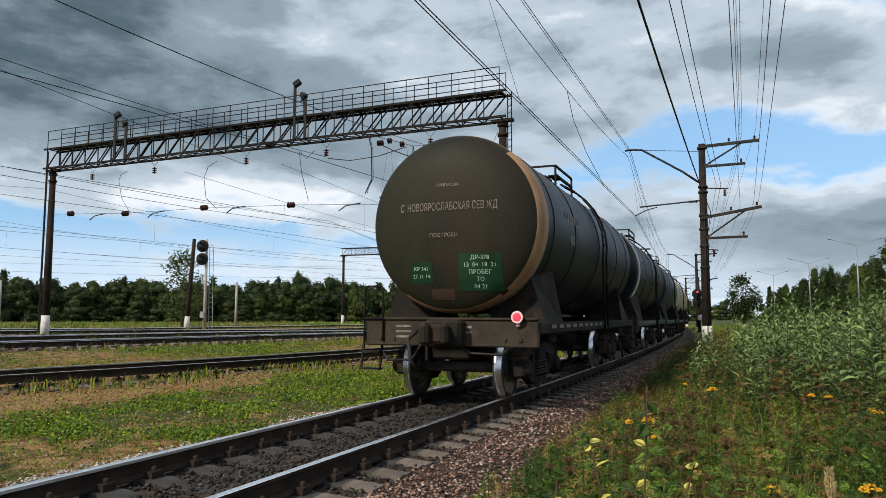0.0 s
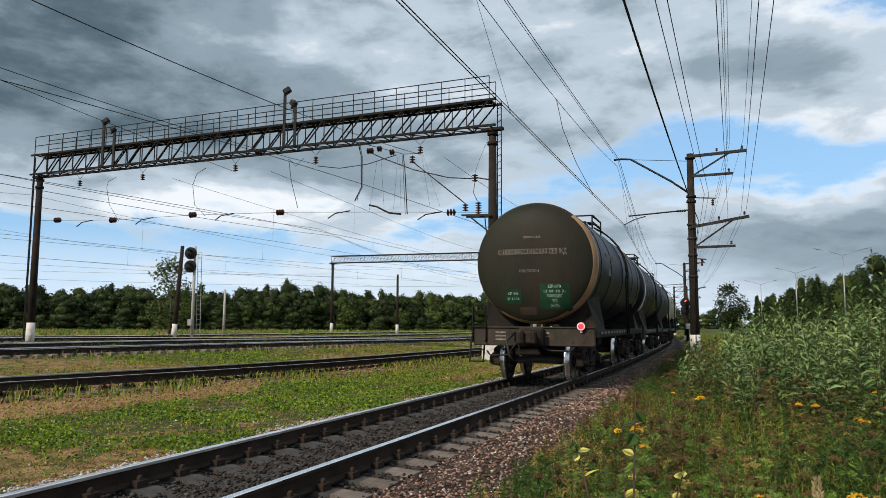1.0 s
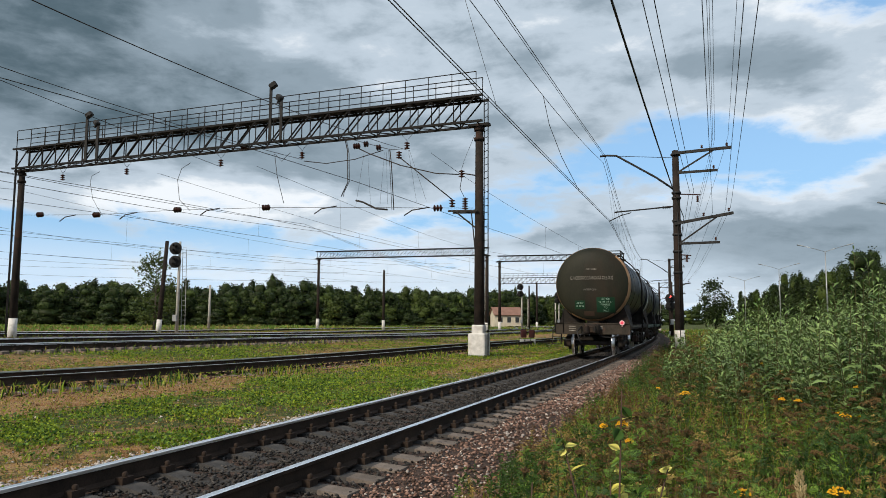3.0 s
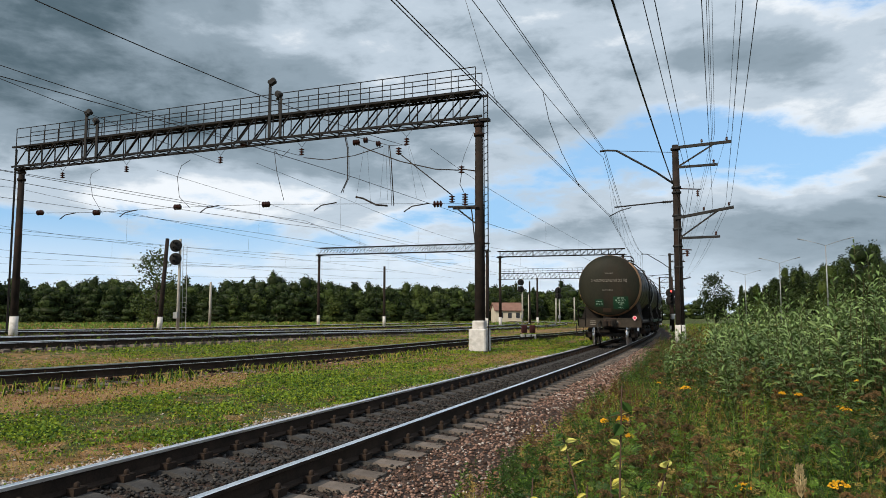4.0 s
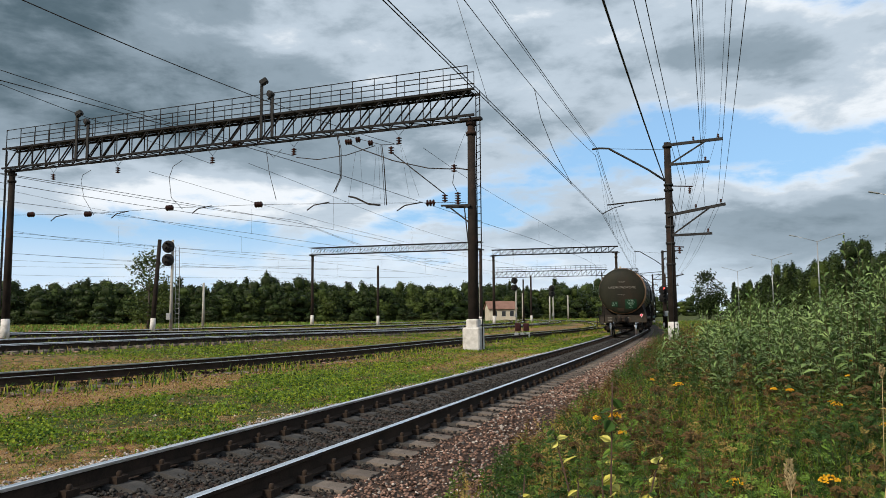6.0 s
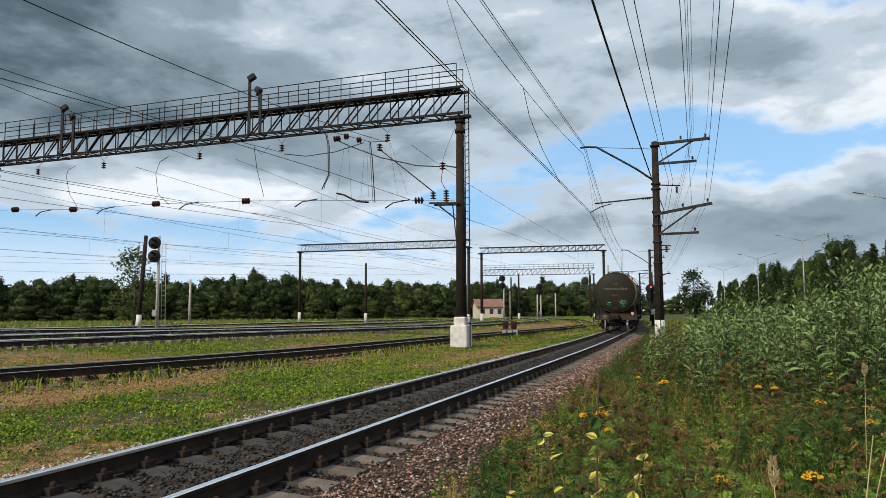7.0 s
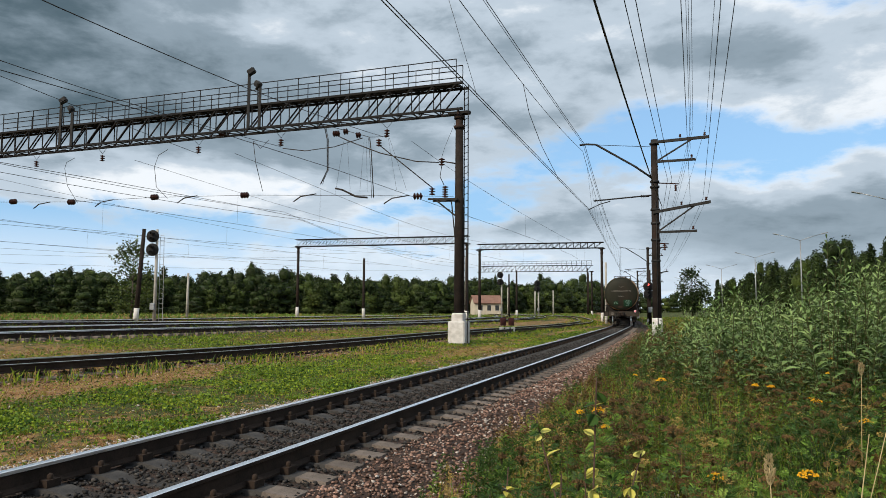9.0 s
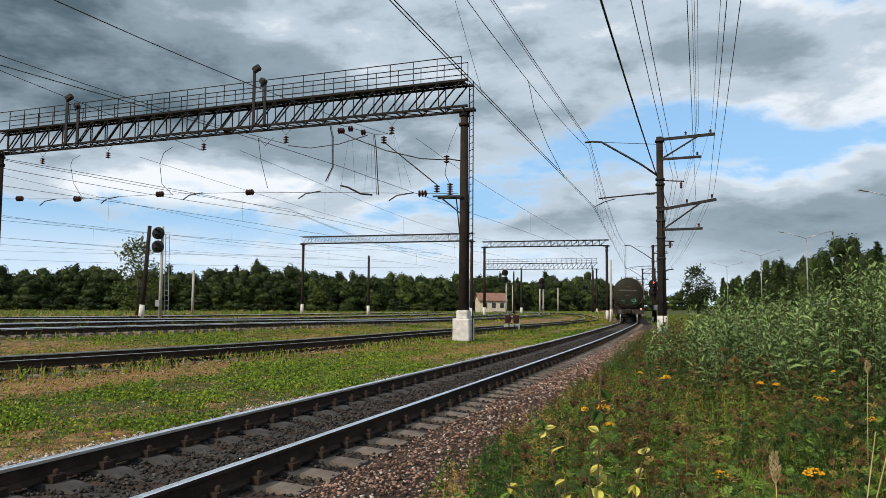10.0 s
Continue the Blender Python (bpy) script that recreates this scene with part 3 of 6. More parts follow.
MAST_Y = [-24.0, 34.0, 92.0, 150.0, 208.0, 266.0]


def mast_x(y):
    return mast_line(y) + 3.1


for y_ in MAST_Y[1:]:
    build_mast(mast_x(y_), y_, 0.1 if y_ < 60 else -0.6 + grade(0, y_) * 0.5, 9.4 if y_ < 60 else 9.15)


def along(y, n, z):
    """A place n metres to the right of the wires' line."""
    return Vector((mast_line(y) + n * 0.934, y - n * 0.355, z))


def sagging(a_, b_, sag, k=14):
    return [a_.lerp(b_, i / k) - Vector((0, 0, sag * 4 * (i / k) * (1 - i / k))) for i in range(k + 1)]


def wire(name, label, pts, r=0.007, group="overhead wires"):
    bm = bmesh.new()
    tube(bm, pts, r, 5)
    ob = part(name, bm, WIRE)
    return tagged(ob, label, "wire", group)


# feeders and line wires on the masts, over all the spans
for n, z, r in ((3.53, 7.24, 0.009), (3.72, 7.24, 0.009), (4.60, 9.6, 0.007), (4.68, 9.55, 0.007), (4.55, 8.65, 0.007), (5.25, 9.65, 0.007), (5.05, 6.3, 0.007), (5.25, 6.35, 0.007), (4.5, 6.2, 0.007)):
    pts = []
    for y0, y1 in zip(MAST_Y, MAST_Y[1:]):
        pts += sagging(along(y0, n, z), along(y1, n, z), 0.55, 12)[:-1]
    wire("line_wire", "dark overhead line wire strung between catenary masts", pts, r)
wire("line_wire", "thick black feeder cable strung past the catenary masts",
     sagging(Vector((-10.54, -25.32, 6.4)), along(34, 3.26, 6.0), 0.9, 20) + [q for y0, y1 in zip(MAST_Y[1:], MAST_Y[2:]) for q in sagging(along(y0, 3.26, 6.0), along(y1, 3.26, 5.9), 0.55, 12)[1:]], 0.017)
TIP = Vector((8.01, 35.16, 9.40))          # end of the near mast's bracket
STEADY = Vector((8.15, 35.10, 6.12))       # end of its registration arm


def main_wire(near, at_mast, n, z, near_sag, sag):
    """A wire from a support behind the viewer over the near mast and on along the track."""
    pts = sagging(near, at_mast, near_sag, 20)
    last = at_mast
    for y1 in MAST_Y[2:]:
        nxt = along(y1, n, z)
        pts += sagging(last, nxt, sag, 12)[1:]
        last = nxt
    return pts


MESS = main_wire(Vector((-15.59, -23.4, 12.1)), TIP, -0.35, 9.15, 0.3, 1.0)
LOW_MESS = main_wire(Vector((-13.73, -24.11, 11.7)), TIP + Vector((-0.1, 0, -0.35)), -0.6, 8.9, 2.0, 1.2)
wire("messenger_wire", "dark messenger wire carried by the mast brackets", MESS, 0.012)
wire("messenger_wire", "dark messenger wire carried by the mast brackets", [p + Vector((-0.07, 0.02, 0)) for p in MESS], 0.009)
wire("messenger_wire", "slack dark messenger wire carried by the mast brackets", LOW_MESS, 0.010)
CONTACT = main_wire(Vector((-12.7, -24.5, 5.1)), STEADY, -0.42, 6.12, 0.0, 0.0)
for dx in (0.0, 0.06):
    wire("contact_wire", "twin copper contact wire over the main track", [p + Vector((dx, -dx * 0.4, 0)) for p in CONTACT], 0.0095)


def at_depth(line, y):
    """The place on a line at the depth y."""
    return Vector([float(np.interp(y, [p.y for p in line], [p[k] for p in line])) for k in range(3)])


for c in (14.5, 38.0, 41.0, 44.0, 50.0, 57.0, 64.0, 72.0, 80.0, 88.0, 97.0, 106.0, 116.0, 126.0, 136.0):
    wire("dropper", "thin dropper between messenger and contact wire", [at_depth(LOW_MESS, c), at_depth(CONTACT, c + 0.6)], 0.005, "droppers")
# the loose jumper between messenger and contact wire before the mast
p0, p1 = at_depth(LOW_MESS, 22.0), at_depth(CONTACT, 26.0)
wire("jumper_wire", "loose curved jumper wire above the main track", [p0, p0.lerp(p1, 0.25) + Vector((-0.18, -0.3, -0.15)), p0.lerp(p1, 0.6) + Vector((-0.2, -0.3, -0.1)), p1], 0.010)


# ---------------------------------------------------------------- the train
FIRST_AXLE = 12.16
D_MAIN = np.r_[0, np.cumsum(np.linalg.norm(np.diff(MAIN, axis=0), axis=1))]


def on_track(s):
    return Vector([float(np.interp(s, D_MAIN, MAIN[:, k])) for k in range(3)])


S_FIRST = float(np.interp(FIRST_AXLE, MAIN[:, 1], D_MAIN))


def run(t):
    """Metres that the train has gone at t seconds; at a steady pace."""
    return 6.13 * t


def car_pose(s):
    """Pose of a car whose middle is s metres along the track."""
    a_, b_ = on_track(s - 3.9), on_track(s + 3.9)
    m_ = (a_ + b_) / 2
    return Matrix.Translation(m_) @ Matrix.Rotation(math.atan2(b_.y - a_.y, b_.x - a_.x) - math.pi / 2, 4, "Z")


TANK_R, TANK_Z, TANK_END = 1.48, 2.84, 5.08


def dish(r):
    """How far a tank's end bulges at the radius r."""
    return 0.40 * math.sqrt(max(0.0, 1 - (min(r, TANK_R) / TANK_R) ** 2.8))


PAINT_OLIVE = mat("grimy_olive_tank_paint", (0.009, 0.0105, 0.007), (0.019, 0.019, 0.012), 0.6, 0, 0.8, 25, 0.12, 0.004, (0.026, 0.016, 0.011), streak=(1, 1, 0.35), spec=0.15)
PAINT_BLACK = mat("black_oily_tank_paint", (0.005, 0.006, 0.009), (0.012, 0.014, 0.020), 0.42, 0, 0.9, 25, 0.12, 0.004, (0.035, 0.030, 0.028), streak=(1, 1, 0.3), spec=0.10)
PAINT_NAVY = mat("dark_blue_tank_paint", (0.014, 0.017, 0.028), (0.03, 0.034, 0.05), 0.42, 0, 0.9, 25, 0.12, 0.004, streak=(1, 1, 0.3))
PAINT_CREAM = mat("dirty_cream_tank_paint", (0.30, 0.26, 0.17), (0.45, 0.40, 0.29), 0.5, 0, 0.8, 25, 0.12, 0.004, (0.14, 0.11, 0.07), streak=(1, 1, 0.25))
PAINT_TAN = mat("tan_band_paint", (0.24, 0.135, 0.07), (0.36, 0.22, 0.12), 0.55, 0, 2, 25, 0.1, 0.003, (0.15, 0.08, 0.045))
PAINT_WHITE = mat("worn_white_band_paint", (0.35, 0.36, 0.36), (0.55, 0.56, 0.56), 0.5, 0, 2, 25, 0.1, 0.003, (0.2, 0.2, 0.2))
PAINT_GREEN = mat("green_stencil_panel", (0.005, 0.022, 0.011), (0.009, 0.040, 0.019), 0.55, 0, 3, 25, 0.05, 0.003, (0.012, 0.04, 0.022))
PAINT_GREEN2 = mat("green_tank_paint", (0.02, 0.12, 0.06), (0.04, 0.2, 0.1), 0.5, 0, 2, 25, 0.05, 0.003)
PAINT_BROWN = mat("brown_patch_paint", (0.028, 0.019, 0.014), (0.045, 0.029, 0.021), 0.6, 0, 3, 25, 0.05, 0.003)
LETTER = mat("worn_white_stencil", (0.11, 0.10, 0.09), (0.26, 0.24, 0.215), 0.7, 0, 12, 60, 0.0)
LETTER_GREEN = mat("pale_green_stencil", (0.22, 0.34, 0.27), (0.36, 0.48, 0.40), 0.7, 0, 12, 60, 0.0)
UNDER = mat("grimy_underframe", (0.008, 0.0075, 0.007), (0.021, 0.018, 0.016), 0.8, 0, 3, 40, 0.4, 0.006, (0.045, 0.028, 0.02))
UNDER_GREEN = mat("dark_green_sill", (0.018, 0.045, 0.032), (0.03, 0.07, 0.05), 0.7, 0, 3, 40, 0.3, 0.005, (0.03, 0.026, 0.022))
BEAM = mat("rusty_green_end_beam", (0.022, 0.020, 0.016), (0.05, 0.04, 0.032), 0.7, 0, 3, 40, 0.3, 0.005, (0.09, 0.045, 0.03))
WHEEL_STEEL = mat("wheel_steel", (0.035, 0.03, 0.028), (0.07, 0.06, 0.055), 0.65, 0.5, 4, 40, 0.2, 0.003)
TREAD = mat("polished_wheel_tread", (0.60, 0.60, 0.62), (0.75, 0.75, 0.77), 0.3, 1.0, 4, 40, 0.05, 0.002)
TAIL_RED = mat("red_reflector", (0.75, 0.05, 0.10), (0.85, 0.10, 0.16), 0.35, 0, 6, 30, 0)
TAIL_WHITE = mat("pale_pink_rim", (0.75, 0.45, 0.48), (0.85, 0.6, 0.62), 0.5, 0, 6, 30, 0)


def lettering(name, text, size, x, z, material, parent, label="", wide=1.0, spacing=1.0, align="CENTER"):
    """Flat stencilled letters laid on the bulging end of a tank."""
    cu = bpy.data.curves.new(name, "FONT")
    cu.body, cu.size, cu.align_x, cu.align_y = text, size, align, "CENTER"
    cu.space_character = spacing
    cu.resolution_u = 2
    tmp = new("lettering_source", cu)
    me = bpy.data.meshes.new_from_object(tmp.evaluated_get(bpy.context.evaluated_depsgraph_get()))
    bpy.data.objects.remove(tmp)
    bpy.data.curves.remove(cu)
    me.name = name
    for v in me.vertices:
        px_, pz = x + v.co.x * wide, z + v.co.y
        v.co = (px_, -(TANK_END + dish(math.hypot(px_, pz - TANK_Z)) + 0.010), pz)
    me.materials.append(material)
    ob = new(name, me)
    ob.parent = parent
    return tagged(ob, label=label)


def end_panel(name, x, z, w, h, material, parent, label, lift=0.005):
    """A painted rectangle on the bulging end."""
    bm = bmesh.new()
    k = 8
    g = [[bm.verts.new((x + w * (i / k - 0.5), -(TANK_END + dish(math.hypot(x + w * (i / k - 0.5), z + h * (j / k - 0.5) - TANK_Z)) + lift), z + h * (j / k - 0.5))) for i in range(k + 1)] for j in range(k + 1)]
    for j in range(k):
        for i in range(k):
            bm.faces.new((g[j][i], g[j][i + 1], g[j + 1][i + 1], g[j + 1][i]))
    return part(name, bm, material, parent, label, smooth=True)


def build_wheelset(parent, y):
    bm = bmesh.new()
    tube(bm, [(-1.15, 0, 0), (1.15, 0, 0)], 0.085, 14)
    for s in (-1, 1):
        prof = [(0.13, 0.70), (0.14, 0.78), (0.36, 0.735), (0.395, 0.71), (0.505, 0.71), (0.508, 0.735)]
        outer = [(0.478, 0.755), (0.470, 0.845), (0.40, 0.845), (0.37, 0.80), (0.15, 0.84), (0.13, 0.86)]
        lathe(bm, [(r, s * h) for r, h in prof], 40, "x", mi=0)
        lathe(bm, [(r, s * h) for r, h in outer], 40, "x", mi=0)
        lathe(bm, [(0.509, s * 0.735), (0.479, s * 0.756), (0.471, s * 0.845)], 40, "x", mi=1)
    bmesh.ops.recalc_face_normals(bm, faces=bm.faces)
    ob = part("wheelset", bm, [WHEEL_STEEL, TREAD], parent, "steel wheelset with polished treads")
    ob.location = (0, y, 0.478)
    return ob


def build_bogie(parent, y):
    """Three-piece freight bogie: cast side frames, springs, bolster."""
    for s in (-1, 1):
        bm = bmesh.new()
        x = s * 1.02
        for k in (-1, 1):
            box(bm, (x, y + k * 0.925, 0.50), (0.22, 0.36, 0.34), 0.04)
            bar(bm, (x, y + k * 1.05, 0.66), (x, y + k * 0.35, 0.80), 0.16, 0.16)
            bar(bm, (x, y + k * 0.85, 0.46), (x, y + k * 0.30, 0.24), 0.15, 0.14)
            bar(bm, (x, y + k * 0.36, 0.78), (x, y + k * 0.36, 0.26), 0.16, 0.14)
            lathe(bm, [(0.13, x + s * 0.09), (0.14, x + s * 0.16), (0.10, x + s * 0.20)], 16, "x", (0, y + k * 0.925, 0.478))
        bar(bm, (x, y - 0.4, 0.80), (x, y + 0.4, 0.80), 0.17, 0.16)
        bar(bm, (x, y - 0.34, 0.24), (x, y + 0.34, 0.24), 0.17, 0.13)
        part("side_frame", bm, UNDER, parent)
        bm = bmesh.new()
        for yy in (-0.22, 0.0, 0.22):
            pts = [(x + 0.06 * s + 0.085 * math.cos(t_), y + yy + 0.085 * math.sin(t_), 0.31 + 0.25 * t_ / (10 * math.pi)) for t_ in np.linspace(0, 10 * math.pi, 50)]
            tube(bm, pts, 0.017, 5)
        part("springs", bm, WHEEL_STEEL, parent)
    bm = bmesh.new()
    box(bm, (0, y, 0.66), (2.3, 0.42, 0.24), 0.04)
    bar(bm, (-0.8, y - 0.5, 0.42), (0.8, y - 0.5, 0.42), 0.08)
    bar(bm, (-0.8, y + 0.5, 0.42), (0.8, y + 0.5, 0.42), 0.08)
    part("bolster", bm, UNDER, parent)


def build_car(label, shell, end_paint, bands, sill, last=False, group="tank cars of the train"):
    """A four-axle tank car, 12 m over its couplers; -y is its rear."""
    car = thing("tank_car", label, "tank car", group)
    # shell
    bm = bmesh.new()
    prof = [(r, -(TANK_END + dish(r))) for r in (0.0, 0.3, 0.6, 0.9, 1.06, 1.21, 1.31, 1.37, 1.42, 1.46)]
    prof += [(TANK_R, -TANK_END)] + [(TANK_R, y) for y in np.linspace(-TANK_END + 0.02, TANK_END - 0.02, 15)] + [(TANK_R, TANK_END)]
    prof += [(r, TANK_END + dish(r)) for r in (1.46, 1.42, 1.37, 1.31, 1.21, 1.06, 0.9, 0.6, 0.3, 0.0)]
    lathe(bm, prof, 72, "y", (0, 0, TANK_Z))
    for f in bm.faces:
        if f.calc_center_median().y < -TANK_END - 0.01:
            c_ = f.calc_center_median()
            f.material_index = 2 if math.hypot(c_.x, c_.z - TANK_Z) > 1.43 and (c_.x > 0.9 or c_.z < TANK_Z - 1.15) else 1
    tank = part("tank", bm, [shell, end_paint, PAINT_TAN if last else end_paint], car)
    for y0, y1, material, lbl in bands:
        bm = bmesh.new()
        lathe(bm, [(TANK_R - 0.002, y0), (TANK_R + 0.008, y0 + 0.01), (TANK_R + 0.008, y1 - 0.01), (TANK_R - 0.002, y1)], 72, "y", (0, 0, TANK_Z), caps=False)
        part("band", bm, material, car, lbl)
    # welded seams and holding straps
    for y in (-4.3, -2.55, 0.0, 2.55, 4.3):
        bm = bmesh.new()
        lathe(bm, [(TANK_R, y - 0.035), (TANK_R + 0.014, y - 0.03), (TANK_R + 0.014, y + 0.03), (TANK_R, y + 0.035)], 72, "y", (0, 0, TANK_Z), caps=False)
        part("strap", bm, shell, car)
    # dome, walkway with rails, ladders
    bm = bmesh.new()
    lathe(bm, [(0.33, TANK_Z + 1.41), (0.33, TANK_Z + 1.57), (0.38, TANK_Z + 1.58), (0.38, TANK_Z + 1.62), (0.20, TANK_Z + 1.67), (0.05, TANK_Z + 1.68)], 24)
    bar(bm, (-0.4, 0, TANK_Z + 1.67), (0.4, 0, TANK_Z + 1.67), 0.05)
    part("hatch", bm, shell, car)
    bm = bmesh.new()
    for k in range(8):
        bar(bm, (-0.62 + 0.18 * k, -1.0, TANK_Z + 1.51), (-0.62 + 0.18 * k, -0.42, TANK_Z + 1.51), 0.13, 0.03)
    for x in (-0.75, 0.75):
        for y in (-1.05, 0.6):
            bar(bm, (x, y, TANK_Z + 1.15), (x, y, TANK_Z + 1.71), 0.04)
        bar(bm, (x, -1.05, TANK_Z + 1.71), (x, 0.6, TANK_Z + 1.71), 0.04)
        bar(bm, (x, -1.05, TANK_Z + 1.51), (x, 0.6, TANK_Z + 1.51), 0.05)
    bar(bm, (-0.75, -1.05, TANK_Z + 1.71), (0.75, -1.05, TANK_Z + 1.71), 0.04)
    part("walkway", bm, UNDER, car)
    for s in (-1, 1):
        bm = bmesh.new()
        arc = [(s * (TANK_R + 0.12) * math.cos(a_), TANK_Z + (TANK_R + 0.12) * math.sin(a_)) for a_ in np.linspace(1.15, -0.15, 8)] + [(s * 1.60, 1.05)]
        for dy in (-0.22, 0.22):
            tube(bm, [(x, 0.1 + dy, z) for x, z in arc], 0.024, 5)
        for i in range(13):
            u = i / 12 * (len(arc) - 1.01)
            j, q = int(u), u - int(u)
            x, z = arc[j][0] * (1 - q) + arc[j + 1][0] * q, arc[j][1] * (1 - q) + arc[j + 1][1] * q
            bar(bm, (x, -0.12, z), (x, 0.32, z), 0.03)
        part("ladder", bm, UNDER, car)
    # underframe
    for s in (-1, 1):
        bm = bmesh.new()
        box(bm, (s * 1.45, 0, 1.13), (0.09, 10.7, 0.17), 0.012)
        box(bm, (s * 1.40, 0, 1.05), (0.14, 10.7, 0.03))
        part("side_sill", bm, sill, car)
        bm = bmesh.new()
        for k in range(9):
            box(bm, (s * 1.505, -4.5 + k * 0.55, 1.15), (0.006, 0.30, 0.06))
        part("stencil_marks", bm, LETTER, car, "short rows of unreadable white stencil marks", kind="stuff")
    bm = bmesh.new()
    box(bm, (0, 0, 1.02), (0.55, 10.8, 0.34), 0.02)
    for y in (-3.9, 3.9):
        box(bm, (0, y, 1.02), (2.7, 0.5, 0.30), 0.02)
    for y in (-1.5, 1.5):
        bar(bm, (-1.4, y, 1.05), (1.4, y, 1.05), 0.16)
    part("centre_sill", bm, UNDER, car)
    for k in (-1, 1):
        bm = bmesh.new()
        for s in (-1, 1):       # cradles with splayed gussets
            v = [bm.verts.new(p) for p in ((s * 1.44, k * 3.55, 1.2), (s * 1.44, k * 4.75, 1.2), (s * 1.18, k * 4.75, 1.95), (s * 1.30, k * 3.75, 2.1),
                                           (s * 0.5, k * 3.55, 1.2), (s * 0.5, k * 4.75, 1.2), (s * 0.5, k * 4.75, 1.45), (s * 0.5, k * 3.75, 1.45))]
            for q in ((0, 1, 2, 3), (4, 7, 6, 5), (0, 4, 5, 1), (3, 2, 6, 7), (1, 5, 6, 2), (0, 3, 7, 4)):
                bm.faces.new([v[i] for i in q])
        bmesh.ops.recalc_face_normals(bm, faces=bm.faces)
        part("cradle", bm, UNDER, car)
        bm = bmesh.new()
        box(bm, (0, k * 5.37, 1.04), (2.95, 0.12, 0.42), 0.02)
        box(bm, (0, k * 5.36, 1.27), (2.95, 0.20, 0.04), 0.01)
        for x in (-1.2, -0.95, 0.95, 1.2):
            box(bm, (x, k * 5.435, 0.95), (0.05, 0.03, 0.05))
        part("end_beam", bm, BEAM, car)
        bm = bmesh.new()
        box(bm, (0, k * 5.55, 1.04), (0.62, 0.30, 0.44), 0.05)
        box(bm, (0, k * 5.80, 1.04), (0.30, 0.40, 0.30), 0.05)
        box(bm, (-0.14, k * 6.02, 1.04), (0.16, 0.24, 0.34), 0.05)
        box(bm, (0.17, k * 5.98, 1.04), (0.12, 0.16, 0.30), 0.04)
        bar(bm, (-0.28, k * 5.62, 1.20), (-0.28, k * 5.62, 0.62), 0.04)
        part("coupler", bm, UNDER, car)
        build_bogie(car, k * 3.9)
    # rear details
    bm = bmesh.new()
    for x in (-1.48, -1.14):
        tube(bm, [(x, -5.46, 0.9), (x, -5.46, 1.75), (x + (0.05 if x < -1.3 else -0.05), -5.46, 1.80)], 0.02, 6)
    tube(bm, [(-1.43, -5.46, 1.80), (-1.19, -5.46, 1.80)], 0.02, 6)
    for z in (1.75,):
        bar(bm, (-1.48, -5.46, 1.28), (-1.14, -5.46, 1.28), 0.03)
    part("handrail", bm, UNDER, car)
    bm = bmesh.new()
    for x in (-1.60, -1.25):
        bar(bm, (x, -5.2, 1.05), (x, -5.35, 0.42), 0.035)
    for z in (0.44, 0.72):
        box(bm, (-1.42, -5.33, z), (0.36, 0.16, 0.025))
    part("step", bm, UNDER, car)
    bm = bmesh.new()
    tube(bm, [(0.2, -5.5, 0.86), (0.42, -5.55, 0.74), (0.9, -5.5, 0.72), (1.0, -5.44, 0.80)], 0.022, 6)
    part("release_rod", bm, BLACK_STEEL, car)
    bm = bmesh.new()
    tube(bm, [(-0.28, -5.62, 1.0), (-0.55, -5.6, 0.62), (-1.0, -5.55, 0.60), (-1.12, -5.45, 0.70)], 0.022, 6)
    part("coupler_lever", bm, BLACK_STEEL, car)
    bm = bmesh.new()
    tube(bm, [(-0.42, -5.46, 1.15), (-0.55, -5.75, 0.95), (-0.45, -5.86, 0.62), (-0.38, -5.80, 0.50)], 0.03, 8)
    part("brake_hose", bm, BLACK_STEEL, car)
    bm = bmesh.new()
    lathe(bm, [(0.05, 0), (0.16, 0.02), (0.30, 0.55)], 14, "y", (0.15, 1.9, 0.75))
    part("brake_cylinder", bm, UNDER, car)
    bm = bmesh.new()
    lathe(bm, [(0.2, -0.5), (0.21, -0.4), (0.21, 0.4), (0.2, 0.5)], 16, "y", (-0.5, 0.2, 0.72))
    part("air_reservoir", bm, UNDER, car)
    sets = [build_wheelset(car, y) for y in (-4.825, -2.975, 2.975, 4.825)]
    # number on the flank
    for s in (-1, 1):
        bm = bmesh.new()
        for k in range(8):
            box(bm, (s * 1.442, -3.3 + k * 0.17, TANK_Z + 0.22), (0.05, 0.10, 0.26), rot=Matrix.Rotation(0.0, 4, "Y"))
        for k in range(2):
            box(bm, (s * 1.455, -2.9 + k * 0.2, TANK_Z - 0.12), (0.05, 0.12, 0.18))
        part("stencil_marks", bm, LETTER, car, "row of white bars on the flank", kind="stuff")
    if last:
        lettering("lettering", "ПРИПИСАН", 0.072, 0.0, TANK_Z + 0.585, LETTER, car, "small worn white stencilled word")
        lettering("lettering", "С. НОВОЯРОСЛАВСКАЯ СЕВ ЖД", 0.18, 0.0, TANK_Z + 0.23, LETTER, car, "large worn white stencilled station name", wide=0.585, spacing=1.0)
        lettering("lettering", "ПОСТРОЕН", 0.088, -0.06, TANK_Z - 0.23, LETTER, car, "small worn white stencilled word")
        end_panel("green_panel", 0.54, TANK_Z - 0.83, 0.70, 0.60, PAINT_GREEN, car, "dark green painted panel")
        end_panel("green_panel", -0.47, TANK_Z - 0.83, 0.40, 0.34, PAINT_GREEN, car, "dark green painted panel")
        end_panel("paint_patch", -0.11, TANK_Z - 1.18, 0.40, 0.18, PAINT_BROWN, car, "faded brown paint patch")
